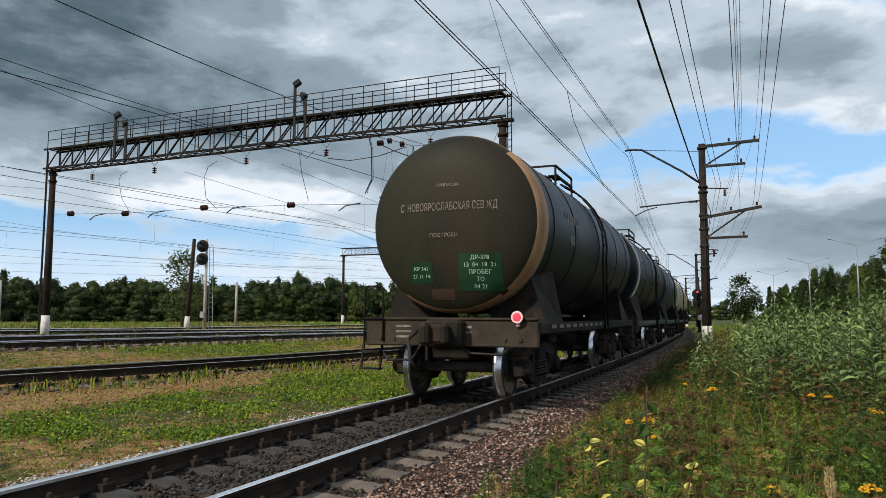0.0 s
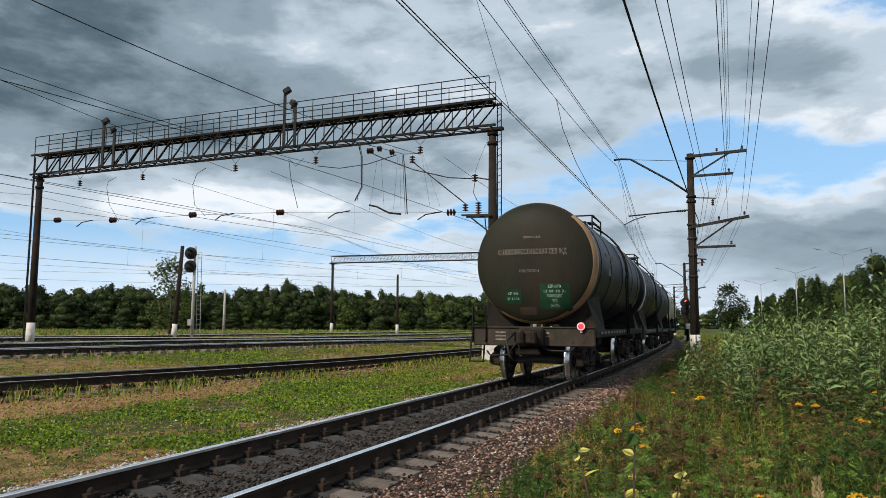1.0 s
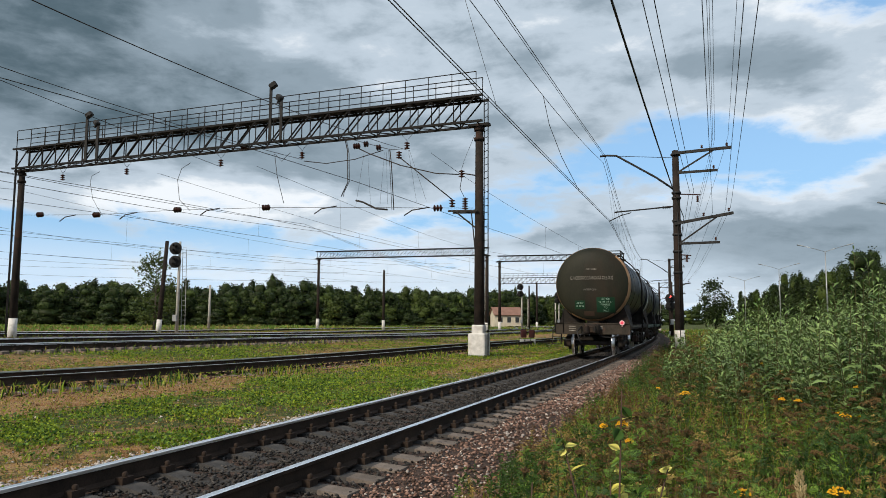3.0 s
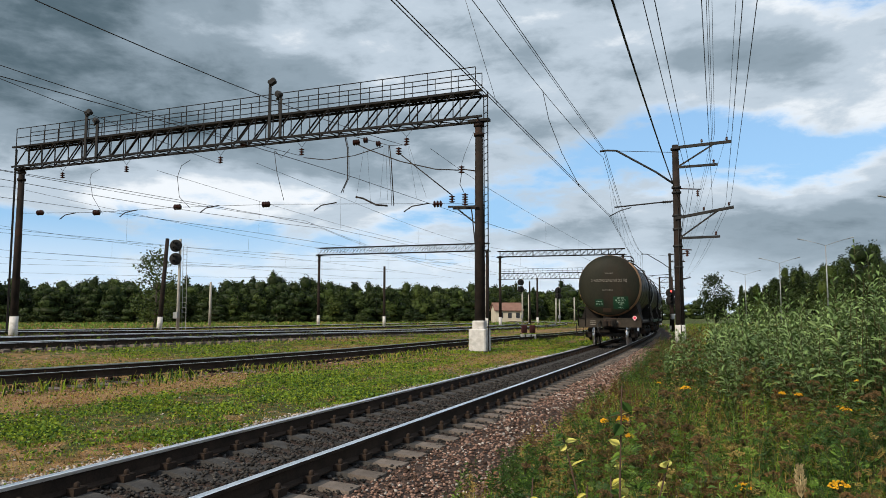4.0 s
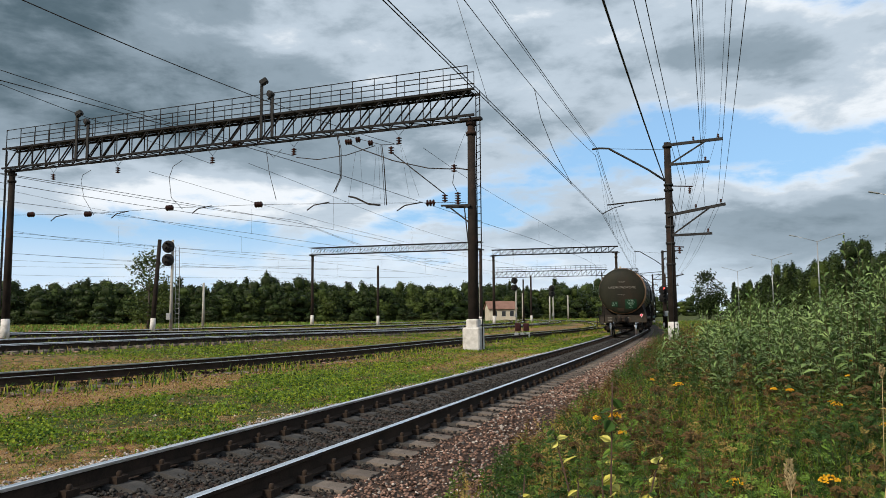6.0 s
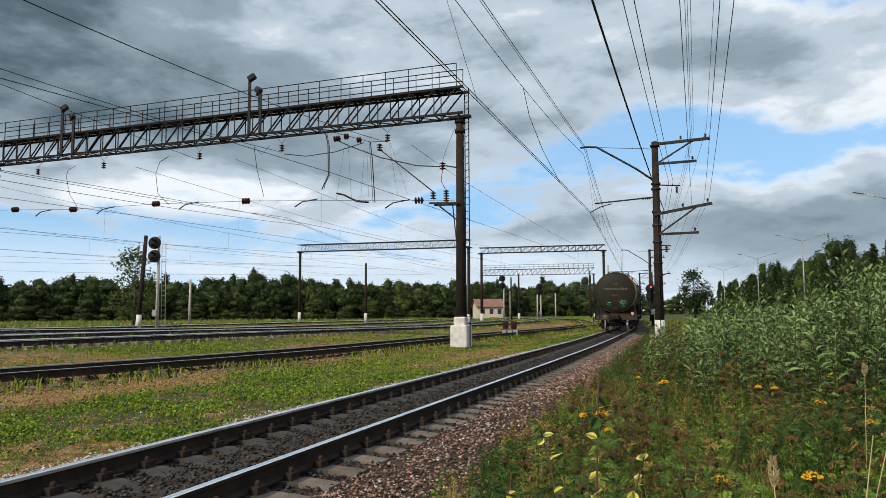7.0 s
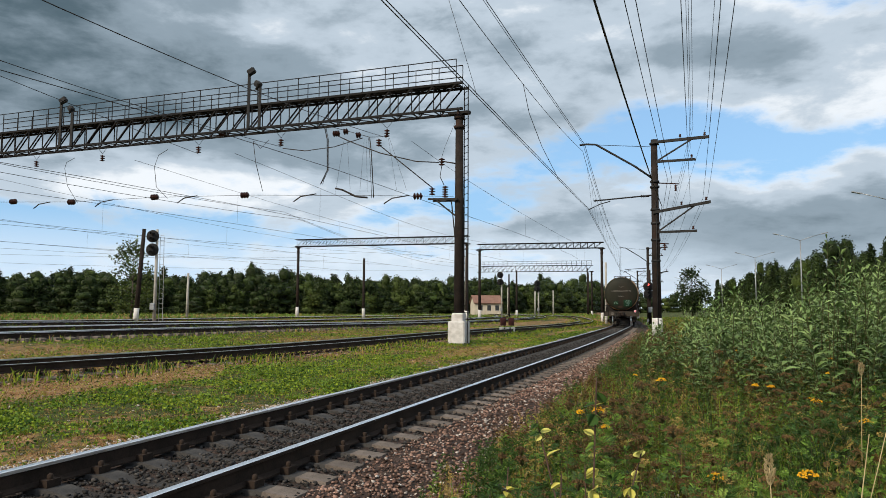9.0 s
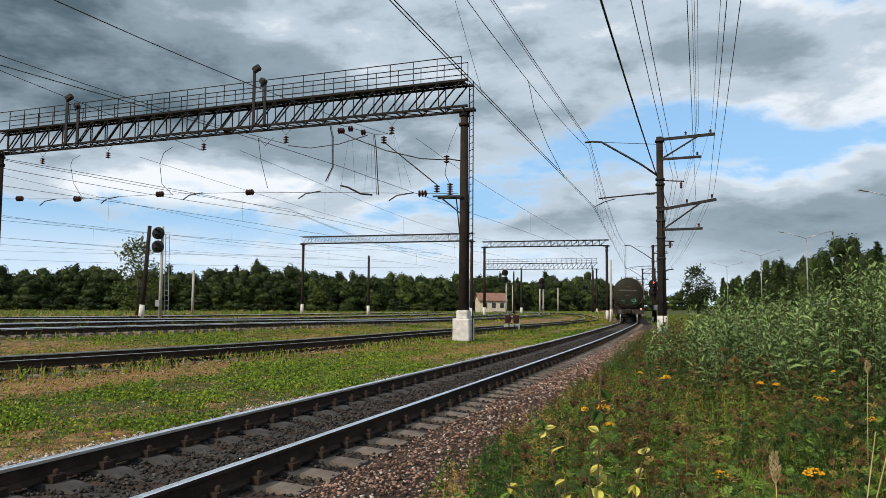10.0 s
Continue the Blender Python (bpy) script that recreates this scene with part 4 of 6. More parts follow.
        for k, txt in enumerate(("ДР-378", "13  04  18  21", "ПРОБЕГ", "ТО", "04 21")):
            lettering("lettering", txt, 0.095, 0.54, TANK_Z - 0.60 - 0.115 * k, LETTER_GREEN, car, "pale green stencilled repair date")
        for k, txt in enumerate(("КР 341", "27 11 14")):
            lettering("lettering", txt, 0.088, -0.47, TANK_Z - 0.77 - 0.12 * k, LETTER_GREEN, car, "pale green stencilled repair date")
        bm = bmesh.new()
        for k in range(3):
            box(bm, (-0.78, -5.434, 1.15 - k * 0.085), (0.26, 0.006, 0.035))
        box(bm, (0.30, -5.434, 1.14), (0.22, 0.006, 0.035))
        box(bm, (0.34, -5.434, 1.06), (0.15, 0.006, 0.035))
        part("stencil_marks", bm, LETTER, car, "small unreadable white stencil marks", kind="stuff")
        bm = bmesh.new()
        lathe(bm, [(0.092, -5.51), (0.095, -5.53), (0.092, -5.535)], 24, "y", (1.17, 0, 1.30))
        bar(bm, (1.17, -5.46, 1.30), (1.17, -5.46, 1.16), 0.05)
        for f in bm.faces:
            f.smooth = False
        lamp = part("tail_disc", bm, TAIL_WHITE, car, "round tail marker with pale rim")
        bm = bmesh.new()
        lathe(bm, [(0.066, -5.534), (0.062, -5.541), (0.02, -5.542)], 24, "y", (1.17, 0, 1.30))
        for f in bm.faces:
            f.smooth = False
        part("reflector", bm, TAIL_RED, lamp, "pink-red reflector")
    return car, sets


CARS = []
BLACKS = [(-4.9, -4.62, PAINT_TAN, "tan painted band")]
SPEC = [
    ("grimy olive-black tank car with stencilled end and tail marker", PAINT_BLACK, PAINT_OLIVE, [(-TANK_END, -TANK_END + 0.36, PAINT_TAN, "tan painted end band")], UNDER, True),
    ("black tank car with a pale band round its end", PAINT_BLACK, PAINT_BLACK, [(-4.75, -4.35, PAINT_WHITE, "worn white band")], UNDER_GREEN, False),
    ("dark blue tank car with green underframe", PAINT_NAVY, PAINT_NAVY, [(4.0, 4.9, PAINT_GREEN2, "green band")], UNDER_GREEN, False),
    ("dirty cream tank car with streaked flanks", PAINT_CREAM, PAINT_CREAM, [(-4.9, -4.3, PAINT_WHITE, "worn white band")], UNDER_GREEN, False),
    ("dirty cream tank car with tan band", PAINT_CREAM, PAINT_CREAM, BLACKS, UNDER, False),
    ("black tank car in the train", PAINT_BLACK, PAINT_BLACK, BLACKS, UNDER, False),
    ("dark blue tank car in the train", PAINT_NAVY, PAINT_NAVY, BLACKS, UNDER, False),
    ("black tank car in the train", PAINT_BLACK, PAINT_OLIVE, BLACKS, UNDER, False),
    ("dirty cream tank car with tan band", PAINT_CREAM, PAINT_CREAM, BLACKS, UNDER, False),
    ("black tank car in the train", PAINT_BLACK, PAINT_BLACK, BLACKS, UNDER, False),
]
for spec_ in SPEC:
    CARS.append(build_car(*spec_[:5], last=spec_[5]))


# ---------------------------------------------------------------- ballast, grass, weeds, shrubs, woods
RNG = np.random.default_rng(7)


def fast(name, V, F, material, parent=None, label="", kind="", category="", smooth=False, mats=None):
    """A mesh from arrays; all its faces have the same number of corners."""
    me = bpy.data.meshes.new(name)
    k = F.shape[1]
    me.vertices.add(len(V)), me.loops.add(F.size), me.polygons.add(len(F))
    me.vertices.foreach_set("co", np.ascontiguousarray(V, dtype=np.float32).ravel())
    me.loops.foreach_set("vertex_index", np.ascontiguousarray(F, dtype=np.int32).ravel())
    me.polygons.foreach_set("loop_start", np.arange(0, F.size, k, dtype=np.int32))
    for m_ in (material if isinstance(material, (list, tuple)) else [material]):
        me.materials.append(m_)
    if mats is not None:
        me.polygons.foreach_set("material_index", np.asarray(mats, dtype=np.int32))
    if smooth:
        me.polygons.foreach_set("use_smooth", np.ones(len(F), dtype=bool))
    me.update(calc_edges=True)
    ob = new(name, me)
    ob.parent = parent
    return tagged(ob, label=label, kind=kind, category=category)


def unit(v):
    return v / np.maximum(np.linalg.norm(v, axis=-1, keepdims=True), 1e-9)


def leaves(C, D, length, width, droop=0.15):
    """Pointed leaves: quads with their stalk at C, running along D. Returns vertices and faces."""
    n = len(C)
    length, width = np.broadcast_to(length, n)[:, None], np.broadcast_to(width, n)[:, None]
    R = unit(np.cross(D, RNG.normal(size=(n, 3))))
    mid = C + D * length * 0.45
    tip = C + D * length - np.array([0, 0, 1]) * length * droop
    V = np.stack([C, mid + R * width / 2, tip, mid - R * width / 2], 1).reshape(-1, 3)
    return V, np.arange(4 * n).reshape(n, 4)


def blades(C, height, width, lean):
    """Grass blades: triangles rising from C."""
    n = len(C)
    a_ = RNG.uniform(0, 2 * np.pi, n)
    s = np.stack([np.cos(a_), np.sin(a_), np.zeros(n)], 1)
    b_ = RNG.uniform(0, 2 * np.pi, n)
    l_ = np.stack([np.cos(b_), np.sin(b_), np.zeros(n)], 1) * (RNG.uniform(0, 1, n) * lean * height)[:, None]
    w = np.broadcast_to(width, n)[:, None]
    tip = C + l_ + np.array([0, 0, 1]) * height[:, None]
    V = np.stack([C - s * w / 2, C + s * w / 2, tip], 1).reshape(-1, 3)
    return V, np.arange(3 * n).reshape(n, 3)


def arch_blades(C, height, width, lean):
    """Longer grass blades that arch over: two quads each, ending narrow."""
    n = len(C)
    a_, b_ = RNG.uniform(0, 2 * np.pi, n), RNG.uniform(0, 2 * np.pi, n)
    s = np.stack([np.cos(a_), np.sin(a_), np.zeros(n)], 1) * np.broadcast_to(width, n)[:, None] / 2
    l_ = np.stack([np.cos(b_), np.sin(b_), np.zeros(n)], 1) * (RNG.uniform(0.2, 1, n) * lean * height)[:, None]
    up = np.array([0, 0, 1]) * height[:, None]
    m1, tip = C + l_ * 0.3 + up * 0.6, C + l_ + up * RNG.uniform(0.8, 1.0, n)[:, None]
    V = np.stack([C - s, C + s, m1 + s * 0.8, m1 - s * 0.8, tip + s * 0.15, tip - s * 0.15], 1).reshape(-1, 3)
    k = np.arange(n)[:, None] * 6
    return V, np.concatenate([k + np.array([0, 1, 2, 3]), k + np.array([3, 2, 4, 5])])


def gz_many(P):
    return np.array([ground_z(x, y) for x, y in P])


def spot(n, y):
    """World x, y of places n metres to the right of the main track's axis."""
    mx = np.array([main_x(v) for v in y])
    return np.stack([mx + n / 0.934, y], 1)


def stones(name, P, size, material, label):
    """Broken stones: skewed, flattened octahedra."""
    n = len(P)
    base = np.array([[1, 0, 0], [0, 1, 0], [-1, 0, 0], [0, -1, 0], [0, 0, 1], [0, 0, -1]], float)
    fc = np.array([[0, 1, 4], [1, 2, 4], [2, 3, 4], [3, 0, 4], [1, 0, 5], [2, 1, 5], [3, 2, 5], [0, 3, 5]])
    sh = base[None] * RNG.uniform(0.55, 1.25, (n, 6, 1)) + RNG.normal(0, 0.12, (n, 6, 3))
    A = unit(RNG.normal(size=(n, 3)))
    B = unit(np.cross(A, RNG.normal(size=(n, 3))))
    M3 = np.stack([A, B, np.cross(A, B)], 1)
    V = np.einsum("nij,njk->nik", sh, M3) * size[:, None, None] * np.array([1, 1, 0.65]) + P[:, None]
    F = (np.arange(n)[:, None, None] * 6 + fc[None]).reshape(-1, 3)
    return fast(name, V.reshape(-1, 3), F, material, None, label, "stuff", "gravel")


def build_ballast():
    # the bed itself, a low bank under the main track
    ys = np.arange(-20, 330, 1.0)
    prof = [(-1.75, -0.34), (-1.55, -0.225), (-1.0, -0.225), (-0.5, -0.235), (0.5, -0.235), (1.0, -0.225), (1.75, -0.235), (2.1, -0.29), (3.2, -0.47), (3.8, -0.55)]
    V = []
    for y in ys:
        for n, z in prof:
            p = Vector((main_x(y) + n * 0.934, y - n * 0.355, z))
            V.append((p.x, p.y, p.z + grade(0, y) + 0.012 * noise.noise((p.x * 2, p.y * 2, 0))))
    w = len(prof)
    F = [(j * w + i, j * w + i + 1, (j + 1) * w + i + 1, (j + 1) * w + i) for j in range(len(ys) - 1) for i in range(w - 1)]
    raw("ballast", V, F, BALLAST, kind="structure", label="bed of dark crushed stone under the track", smooth=True)

    def strip(n0, n1, y0, y1, count, power=1.6):
        u = RNG.uniform(0, 1, count) ** power
        y = y0 + (y1 - y0) * u
        n = RNG.uniform(n0, n1, count)
        return n, y

    n, y = strip(-1.5, 1.35, 3.5, 50, 36000)
    keep = np.abs(np.abs(n) - 0.795) > 0.07
    n, y = n[keep], y[keep]
    P = np.column_stack([spot(n, y), -0.225 - 0.0045 * np.maximum(0, y - 12)])
    P[:, 2] += RNG.uniform(-0.015, 0.02, len(P))
    stones("ballast_stones", P, RNG.uniform(0.012, 0.030, len(P)) * (1 + P[:, 1] / 60), STONE_DARK, "dark oily crushed stones between the rails")
    n, y = strip(1.3, 4.5, 2.2, 50, 62000, 1.9)
    P = spot(n, y)
    z = np.interp(n, [1.0, 1.75, 2.1, 3.2, 3.8], [-0.225, -0.235, -0.29, -0.45, -0.50]) - 0.0045 * np.maximum(0, y - 12)
    z = np.maximum(z, gz_many(P) + 0.004)
    P = np.column_stack([P, z + RNG.uniform(-0.01, 0.02, len(P))])
    pale = RNG.uniform(0, 1, len(P)) < 0.12 + 0.14 * (n > 2.7) * (P[:, 1] < 7)
    size = RNG.uniform(0.009, 0.027, len(P)) * (1 + P[:, 1] / 50)
    stones("ballast_stones", P[~pale], size[~pale], STONE_RED, "reddish crushed stones on the track's shoulder")
    stones("ballast_stones", P[pale], size[pale], STONE_PALE, "pale grey stones lying among the reddish ballast")
    # a fringe of small stones beside the left rail, and pebbles on the bare soil
    y = 3.5 + 50 * RNG.uniform(0, 1, 9000) ** 1.5
    n = np.where(RNG.uniform(0, 1, 9000) < 0.72, -RNG.normal(1.62, 0.10, 9000), -RNG.uniform(1.8, 22, 9000))
    P = spot(n, y)
    P = np.column_stack([P, gz_many(P) + 0.006])
    stones("pebbles", P, RNG.uniform(0.009, 0.024, len(P)) * (1 + P[:, 1] / 50), STONE_PALE, "small grey stones and pebbles lying on the soil")
    # yard beds: scattered stones along the siding and the yard tracks
    pts = []
    for _, ln, _z in YARD[:3]:
        L = resample([yard_z(p) for p in resample(ln, 2.0)], 0.5)
        L = L[(L[:, 1] > 5) & (L[:, 1] < 70)]
        T = np.gradient(L, axis=0)
        S = unit(np.stack([T[:, 1], -T[:, 0], 0 * T[:, 0]], 1))
        k = RNG.integers(0, len(L), 5200)
        q = L[k] + S[k] * RNG.uniform(-1.9, 1.9, (len(k), 1)) + T[k] * RNG.uniform(-0.5, 0.5, (len(k), 1))
        q[:, 2] = gz_many(q[:, :2]) + 0.02
        pts.append(q)
    P = np.concatenate(pts)
    stones("ballast_stones", P, RNG.uniform(0.03, 0.06, len(P)), STONE_RED, "brown crushed stones along the yard tracks")


GRASS = leafy("short_green_grass", (0.13, 0.20, 0.014), (0.25, 0.31, 0.028), 0.6)
GRASS_DRY = leafy("yellowing_grass", (0.20, 0.15, 0.040), (0.36, 0.25, 0.085), 0.6)
WEED = leafy("weed_leaves", (0.06, 0.135, 0.018), (0.165, 0.25, 0.042), 0.8)
WEED_DARK = leafy("dark_weed_leaves", (0.020, 0.050, 0.011), (0.055, 0.105, 0.024), 0.8)
WEED_RUST = leafy("withered_weed", (0.060, 0.036, 0.014), (0.15, 0.088, 0.032), 0.8)
WILLOW = leafy("willow_leaves", (0.066, 0.122, 0.036), (0.21, 0.29, 0.105), 1.3, 0.14, by_island=0.55)
TANSY = mat("tansy_yellow", (0.44, 0.21, 0.008), (0.66, 0.36, 0.015), 0.8, 0, 3, 20, 0, by_island=0.25)
YELLOW_LEAF = leafy("yellowing_leaves", (0.42, 0.38, 0.06), (0.55, 0.52, 0.16), 2.0)
STEM = mat("weed_stems", (0.04, 0.045, 0.018), (0.09, 0.075, 0.035), 0.8, 0, 5, 20, 0)
BARK = mat("tree_bark", (0.05, 0.042, 0.034), (0.11, 0.095, 0.08), 0.9, 0, 3, 30, 0.4, 0.02)
FOREST = leafy("forest_leaves", (0.013, 0.024, 0.007), (0.032, 0.048, 0.013), 0.12, 0.12, by_island=0.5)
FOREST_2 = leafy("young_tree_leaves", (0.032, 0.054, 0.012), (0.066, 0.088, 0.022), 0.12, 0.15, by_island=0.45)


def build_grass():
    # trodden grass between the main track and the yard
    count = 300000
    y = 3.0 + 57 * RNG.uniform(0, 1, count) ** 1.7
    n = -(1.55 + 20 * RNG.uniform(0, 1, count) ** 1.35)
    P = spot(n, y)
    soil = np.array([soil_at(a_, b_) + 0.75 * noise.noise((a_ * 0.6, b_ * 0.6, 4.0)) + 0.55 * noise.noise((a_ * 2.6, b_ * 2.6, 1.0)) for a_, b_ in P])
    keep = RNG.uniform(0, 1, count) > np.clip((soil + 0.02) * 1.75, 0, 0.97)
    P, soil = P[keep], soil[keep]
    tuft = np.array([max(0.0, noise.noise((a_ * 0.7, b_ * 0.7, 8.0))) for a_, b_ in P])
    h = RNG.uniform(0.025, 0.07, len(P)) + 0.10 * tuft * RNG.uniform(0.3, 1, len(P))
    C = np.column_stack([P, gz_many(P) - 0.01])
    V, F = blades(C, h, 0.011 + 0.0011 * C[:, 1], 0.9)
    dry = RNG.uniform(0, 1, len(F)) < 0.10 + 0.4 * np.clip(soil, 0, 1)
    fast("grass", V, F, [GRASS, GRASS_DRY], None, "short trodden green grass with yellowed blades", "stuff", "grass", mats=dry.astype(int))
    sel = RNG.uniform(0, 1, len(C)) < 0.42
    Q = C[sel] + np.array([0, 0, 0.012]) + np.column_stack([np.zeros((sel.sum(), 2)), h[sel] * 0.6])
    D = RNG.normal(size=(len(Q), 3))
    D[:, 2] = np.abs(D[:, 2]) * 0.35
    s_ = RNG.uniform(0.022, 0.05, len(Q)) * (1 + Q[:, 1] * 0.03)
    V, F = leaves(Q, unit(D), s_, s_ * 0.75, 0.1)
    # thicker mat of clover and plantain where the turf is nearest
    count = 150000
    y = 3.6 + 15 * RNG.uniform(0, 1, count) ** 1.4
    P2 = spot(-(1.6 + 8.5 * RNG.uniform(0, 1, count) ** 1.1), y)
    bare = np.array([soil_at(a_, b_) + 0.9 * noise.noise((a_ * 0.6, b_ * 0.6, 4.0)) + 0.6 * noise.noise((a_ * 2.6, b_ * 2.6, 1.0)) for a_, b_ in P2])
    P2 = P2[RNG.uniform(0, 1, count) > np.clip(bare * 2.0 + 0.05, 0.0, 0.985)]
    mound = np.array([noise.noise((a_ * 1.3, b_ * 1.3, 6.0)) + 0.6 * noise.noise((a_ * 4.0, b_ * 4.0, 2.0)) for a_, b_ in P2])
    Q2 = np.column_stack([P2, gz_many(P2) + RNG.uniform(0.0, 1, len(P2)) * np.clip(0.05 + 0.09 * mound, 0.012, 0.16)])
    D2 = RNG.normal(size=(len(Q2), 3))
    D2[:, 2] = np.abs(D2[:, 2]) * 0.6
    s2 = RNG.uniform(0.018, 0.042, len(Q2)) * (1 + Q2[:, 1] * 0.03)
    V2, F2 = leaves(Q2, unit(D2), s2, s2 * 0.7, 0.1)
    V, F = np.concatenate([V, V2]), np.concatenate([F, F2 + len(V)])
    fast("turf_leaves", V, F, [GRASS, WEED, WEED_DARK], None, "clover and plantain leaves in the trodden turf", "stuff", "grass", mats=RNG.choice(3, len(F), p=[0.4, 0.35, 0.25]))
    # dry thatch over the bare soil
    count = 110000
    y = 4.0 + 40 * RNG.uniform(0, 1, count) ** 1.5
    P2 = spot(-(1.7 + 13 * RNG.uniform(0, 1, count)), y)
    bare = np.array([soil_at(a_, b_) + 0.7 * noise.noise((a_ * 1.1, b_ * 1.1, 7.0)) for a_, b_ in P2])
    P2 = P2[(bare > 0.05) & (RNG.uniform(0, 1, count) < 0.35 + bare)]
    C = np.column_stack([P2, gz_many(P2) - 0.004])
    V, F = blades(C, RNG.uniform(0.01, 0.045, len(C)), 0.012 + 0.0012 * C[:, 1], 2.4)
    fast("dry_thatch", V, F, [GRASS_DRY, WEED_RUST, GRASS], None, "dry orange-brown thatch over bare soil", "stuff", "grass", mats=RNG.choice(3, len(F), p=[0.5, 0.3, 0.2]))
    # taller tufts beside the siding and along the yard
    pts = []
    for tname, ln, _z in YARD:
        L = resample([yard_z(p) for p in resample(ln, 2.0)], 0.5)
        L = L[(L[:, 1] > 4) & (L[:, 1] < 110)]
        T = unit(np.gradient(L, axis=0))
        S = np.stack([T[:, 1], -T[:, 0], 0 * T[:, 0]], 1)
        k = RNG.integers(0, len(L), 12000 if tname == "railway_track_siding" else 5200)
        side = np.where(RNG.uniform(0, 1, len(k)) < 0.65, RNG.normal(1.25, 0.45, len(k)), RNG.uniform(-2.2, 2.2, len(k)))
        pts.append(L[k] + S[k] * side[:, None] + T[k] * RNG.uniform(-0.5, 0.5, (len(k), 1)))
    P = np.concatenate(pts)
    g = np.array([noise.noise((a_ * 0.5, b_ * 0.5, 2.0)) for a_, b_ in P[:, :2]])
    P = P[g + RNG.normal(0, 0.15, len(P)) > 0.0]
    P[:, 2] = gz_many(P[:, :2])
    V, F = arch_blades(P, RNG.uniform(0.06, 0.30, len(P)), 0.02 + 0.0006 * P[:, 1], 0.6)
    fast("track_weeds", V, F, [GRASS, GRASS_DRY, WEED_DARK], None, "weeds and tufts of grass along the yard tracks", "stuff", "grass",
         mats=RNG.choice(3, len(F), p=[0.45, 0.2, 0.35]))
    # meadow belt below the woods
    count = 36000
    x, y = RNG.uniform(-130, 60, count), RNG.uniform(60, 190, count)
    keep = ((y - 75) > (x + 40) * 0.62) & (y < 140 + np.clip(x + 20, 0, 200) * 0.9)
    P = np.column_stack([x, y, 0 * x])[keep]
    P[:, 2] = gz_many(P[:, :2])
    V, F = arch_blades(P, RNG.uniform(0.1, 0.42, len(P)) * (1 + 0.8 * np.array([noise.noise((a_ * 0.08, b_ * 0.08, 2.0)) for a_, b_ in P[:, :2]])), 0.16, 0.9)
    fast("meadow_grass", V, F, [WEED, GRASS_DRY], None, "tall meadow grass in front of the woods", "stuff", "grass", mats=RNG.choice(2, len(F), p=[0.8, 0.2]))


def pinnate(C, D, length, pairs=7):
    """Feathery leaves: narrow leaflets in pairs along a midrib that arches over."""
    n = len(C)
    R = unit(np.cross(D, RNG.normal(size=(n, 3)) * 0.35 + np.array([0, 0, 1.0])))
    length = np.broadcast_to(length, n)
    VV = []
    for j in range(pairs):
        t_ = 0.18 + 0.80 * j / pairs
        at = C + D * (length * t_)[:, None] - np.array([0, 0, 1]) * (length * 0.28 * t_ * t_)[:, None]
        w = length * 0.34 * math.sin(math.pi * (0.18 + 0.72 * t_))
        for s_ in (-1, 1):
            d = unit(R * s_ + D * 0.55 + RNG.normal(0, 0.10, (n, 3)))
            side = unit(np.cross(d, np.cross(D, R))) * (length * 0.035)[:, None]
            tip = at + d * w[:, None]
            VV.append(np.stack([at, at * 0.5 + tip * 0.5 + side, tip, at * 0.5 + tip * 0.5 - side], 1))
    end = C + D * length[:, None] - np.array([0, 0, 1]) * (length * 0.30)[:, None]
    rib = R * (length * 0.012)[:, None]
    mid = C + D * (length * 0.5)[:, None] - np.array([0, 0, 1]) * (length * 0.07)[:, None]
    VV.append(np.stack([C, mid + rib, end, mid - rib], 1))
    V = np.stack(VV, 1).reshape(-1, 3)
    return V, np.arange(len(V)).reshape(-1, 4), 2 * pairs + 1


def flower_heads(name, top, brown):
    """Flat-topped clusters of little button flowers on short stalks."""
    m_ = 48
    k = np.repeat(np.arange(len(top)), m_)
    wide = RNG.uniform(0.03, 0.075, len(top))[k]
    a_, r = RNG.uniform(0, 2 * np.pi, len(k)), np.sqrt(RNG.uniform(0, 1, len(k))) * wide
    C = top[k] + np.stack([r * np.cos(a_), r * np.sin(a_), RNG.normal(0.0, 0.004, len(k)) - 0.5 * r * r / wide], 1)
    ring = np.array([[math.cos(t_), math.sin(t_), 0] for t_ in np.arange(5) * 2 * math.pi / 5])
    lo, hi = C[:, None] + ring * 0.0075 - np.array([0, 0, 0.005]), C[:, None] + ring * 0.0065 + np.array([0, 0, 0.002])
    V = np.concatenate([lo, hi, C[:, None] + np.array([0, 0, 0.004])], 1).reshape(-1, 3)
    fc = []
    for i in range(5):
        j = (i + 1) % 5
        fc += [(i, j, 5 + j), (i, 5 + j, 5 + i), (5 + i, 5 + j, 10)]
    F = (np.arange(len(k))[:, None, None] * 11 + np.array(fc)[None]).reshape(-1, 3)
    fast(name, V, F, [TANSY, WEED_RUST], None, "flat yellow button flower heads, many browned", "stuff", "flowers", mats=np.repeat((RNG.uniform(0, 1, len(top)) < brown).astype(int), m_ * 15))
    root = np.repeat(top, m_, 0) - np.array([0, 0, 0.07])
    w = np.stack([-np.sin(a_), np.cos(a_), 0 * a_], 1) * 0.0016
    V = np.stack([root - w, root + w, C + w * 0.7, C - w * 0.7], 1).reshape(-1, 3)
    fast(name + "_stalks", V, np.arange(len(V)).reshape(-1, 4), STEM, None, "thin branching stalks of flower heads", "stuff", "flowers")


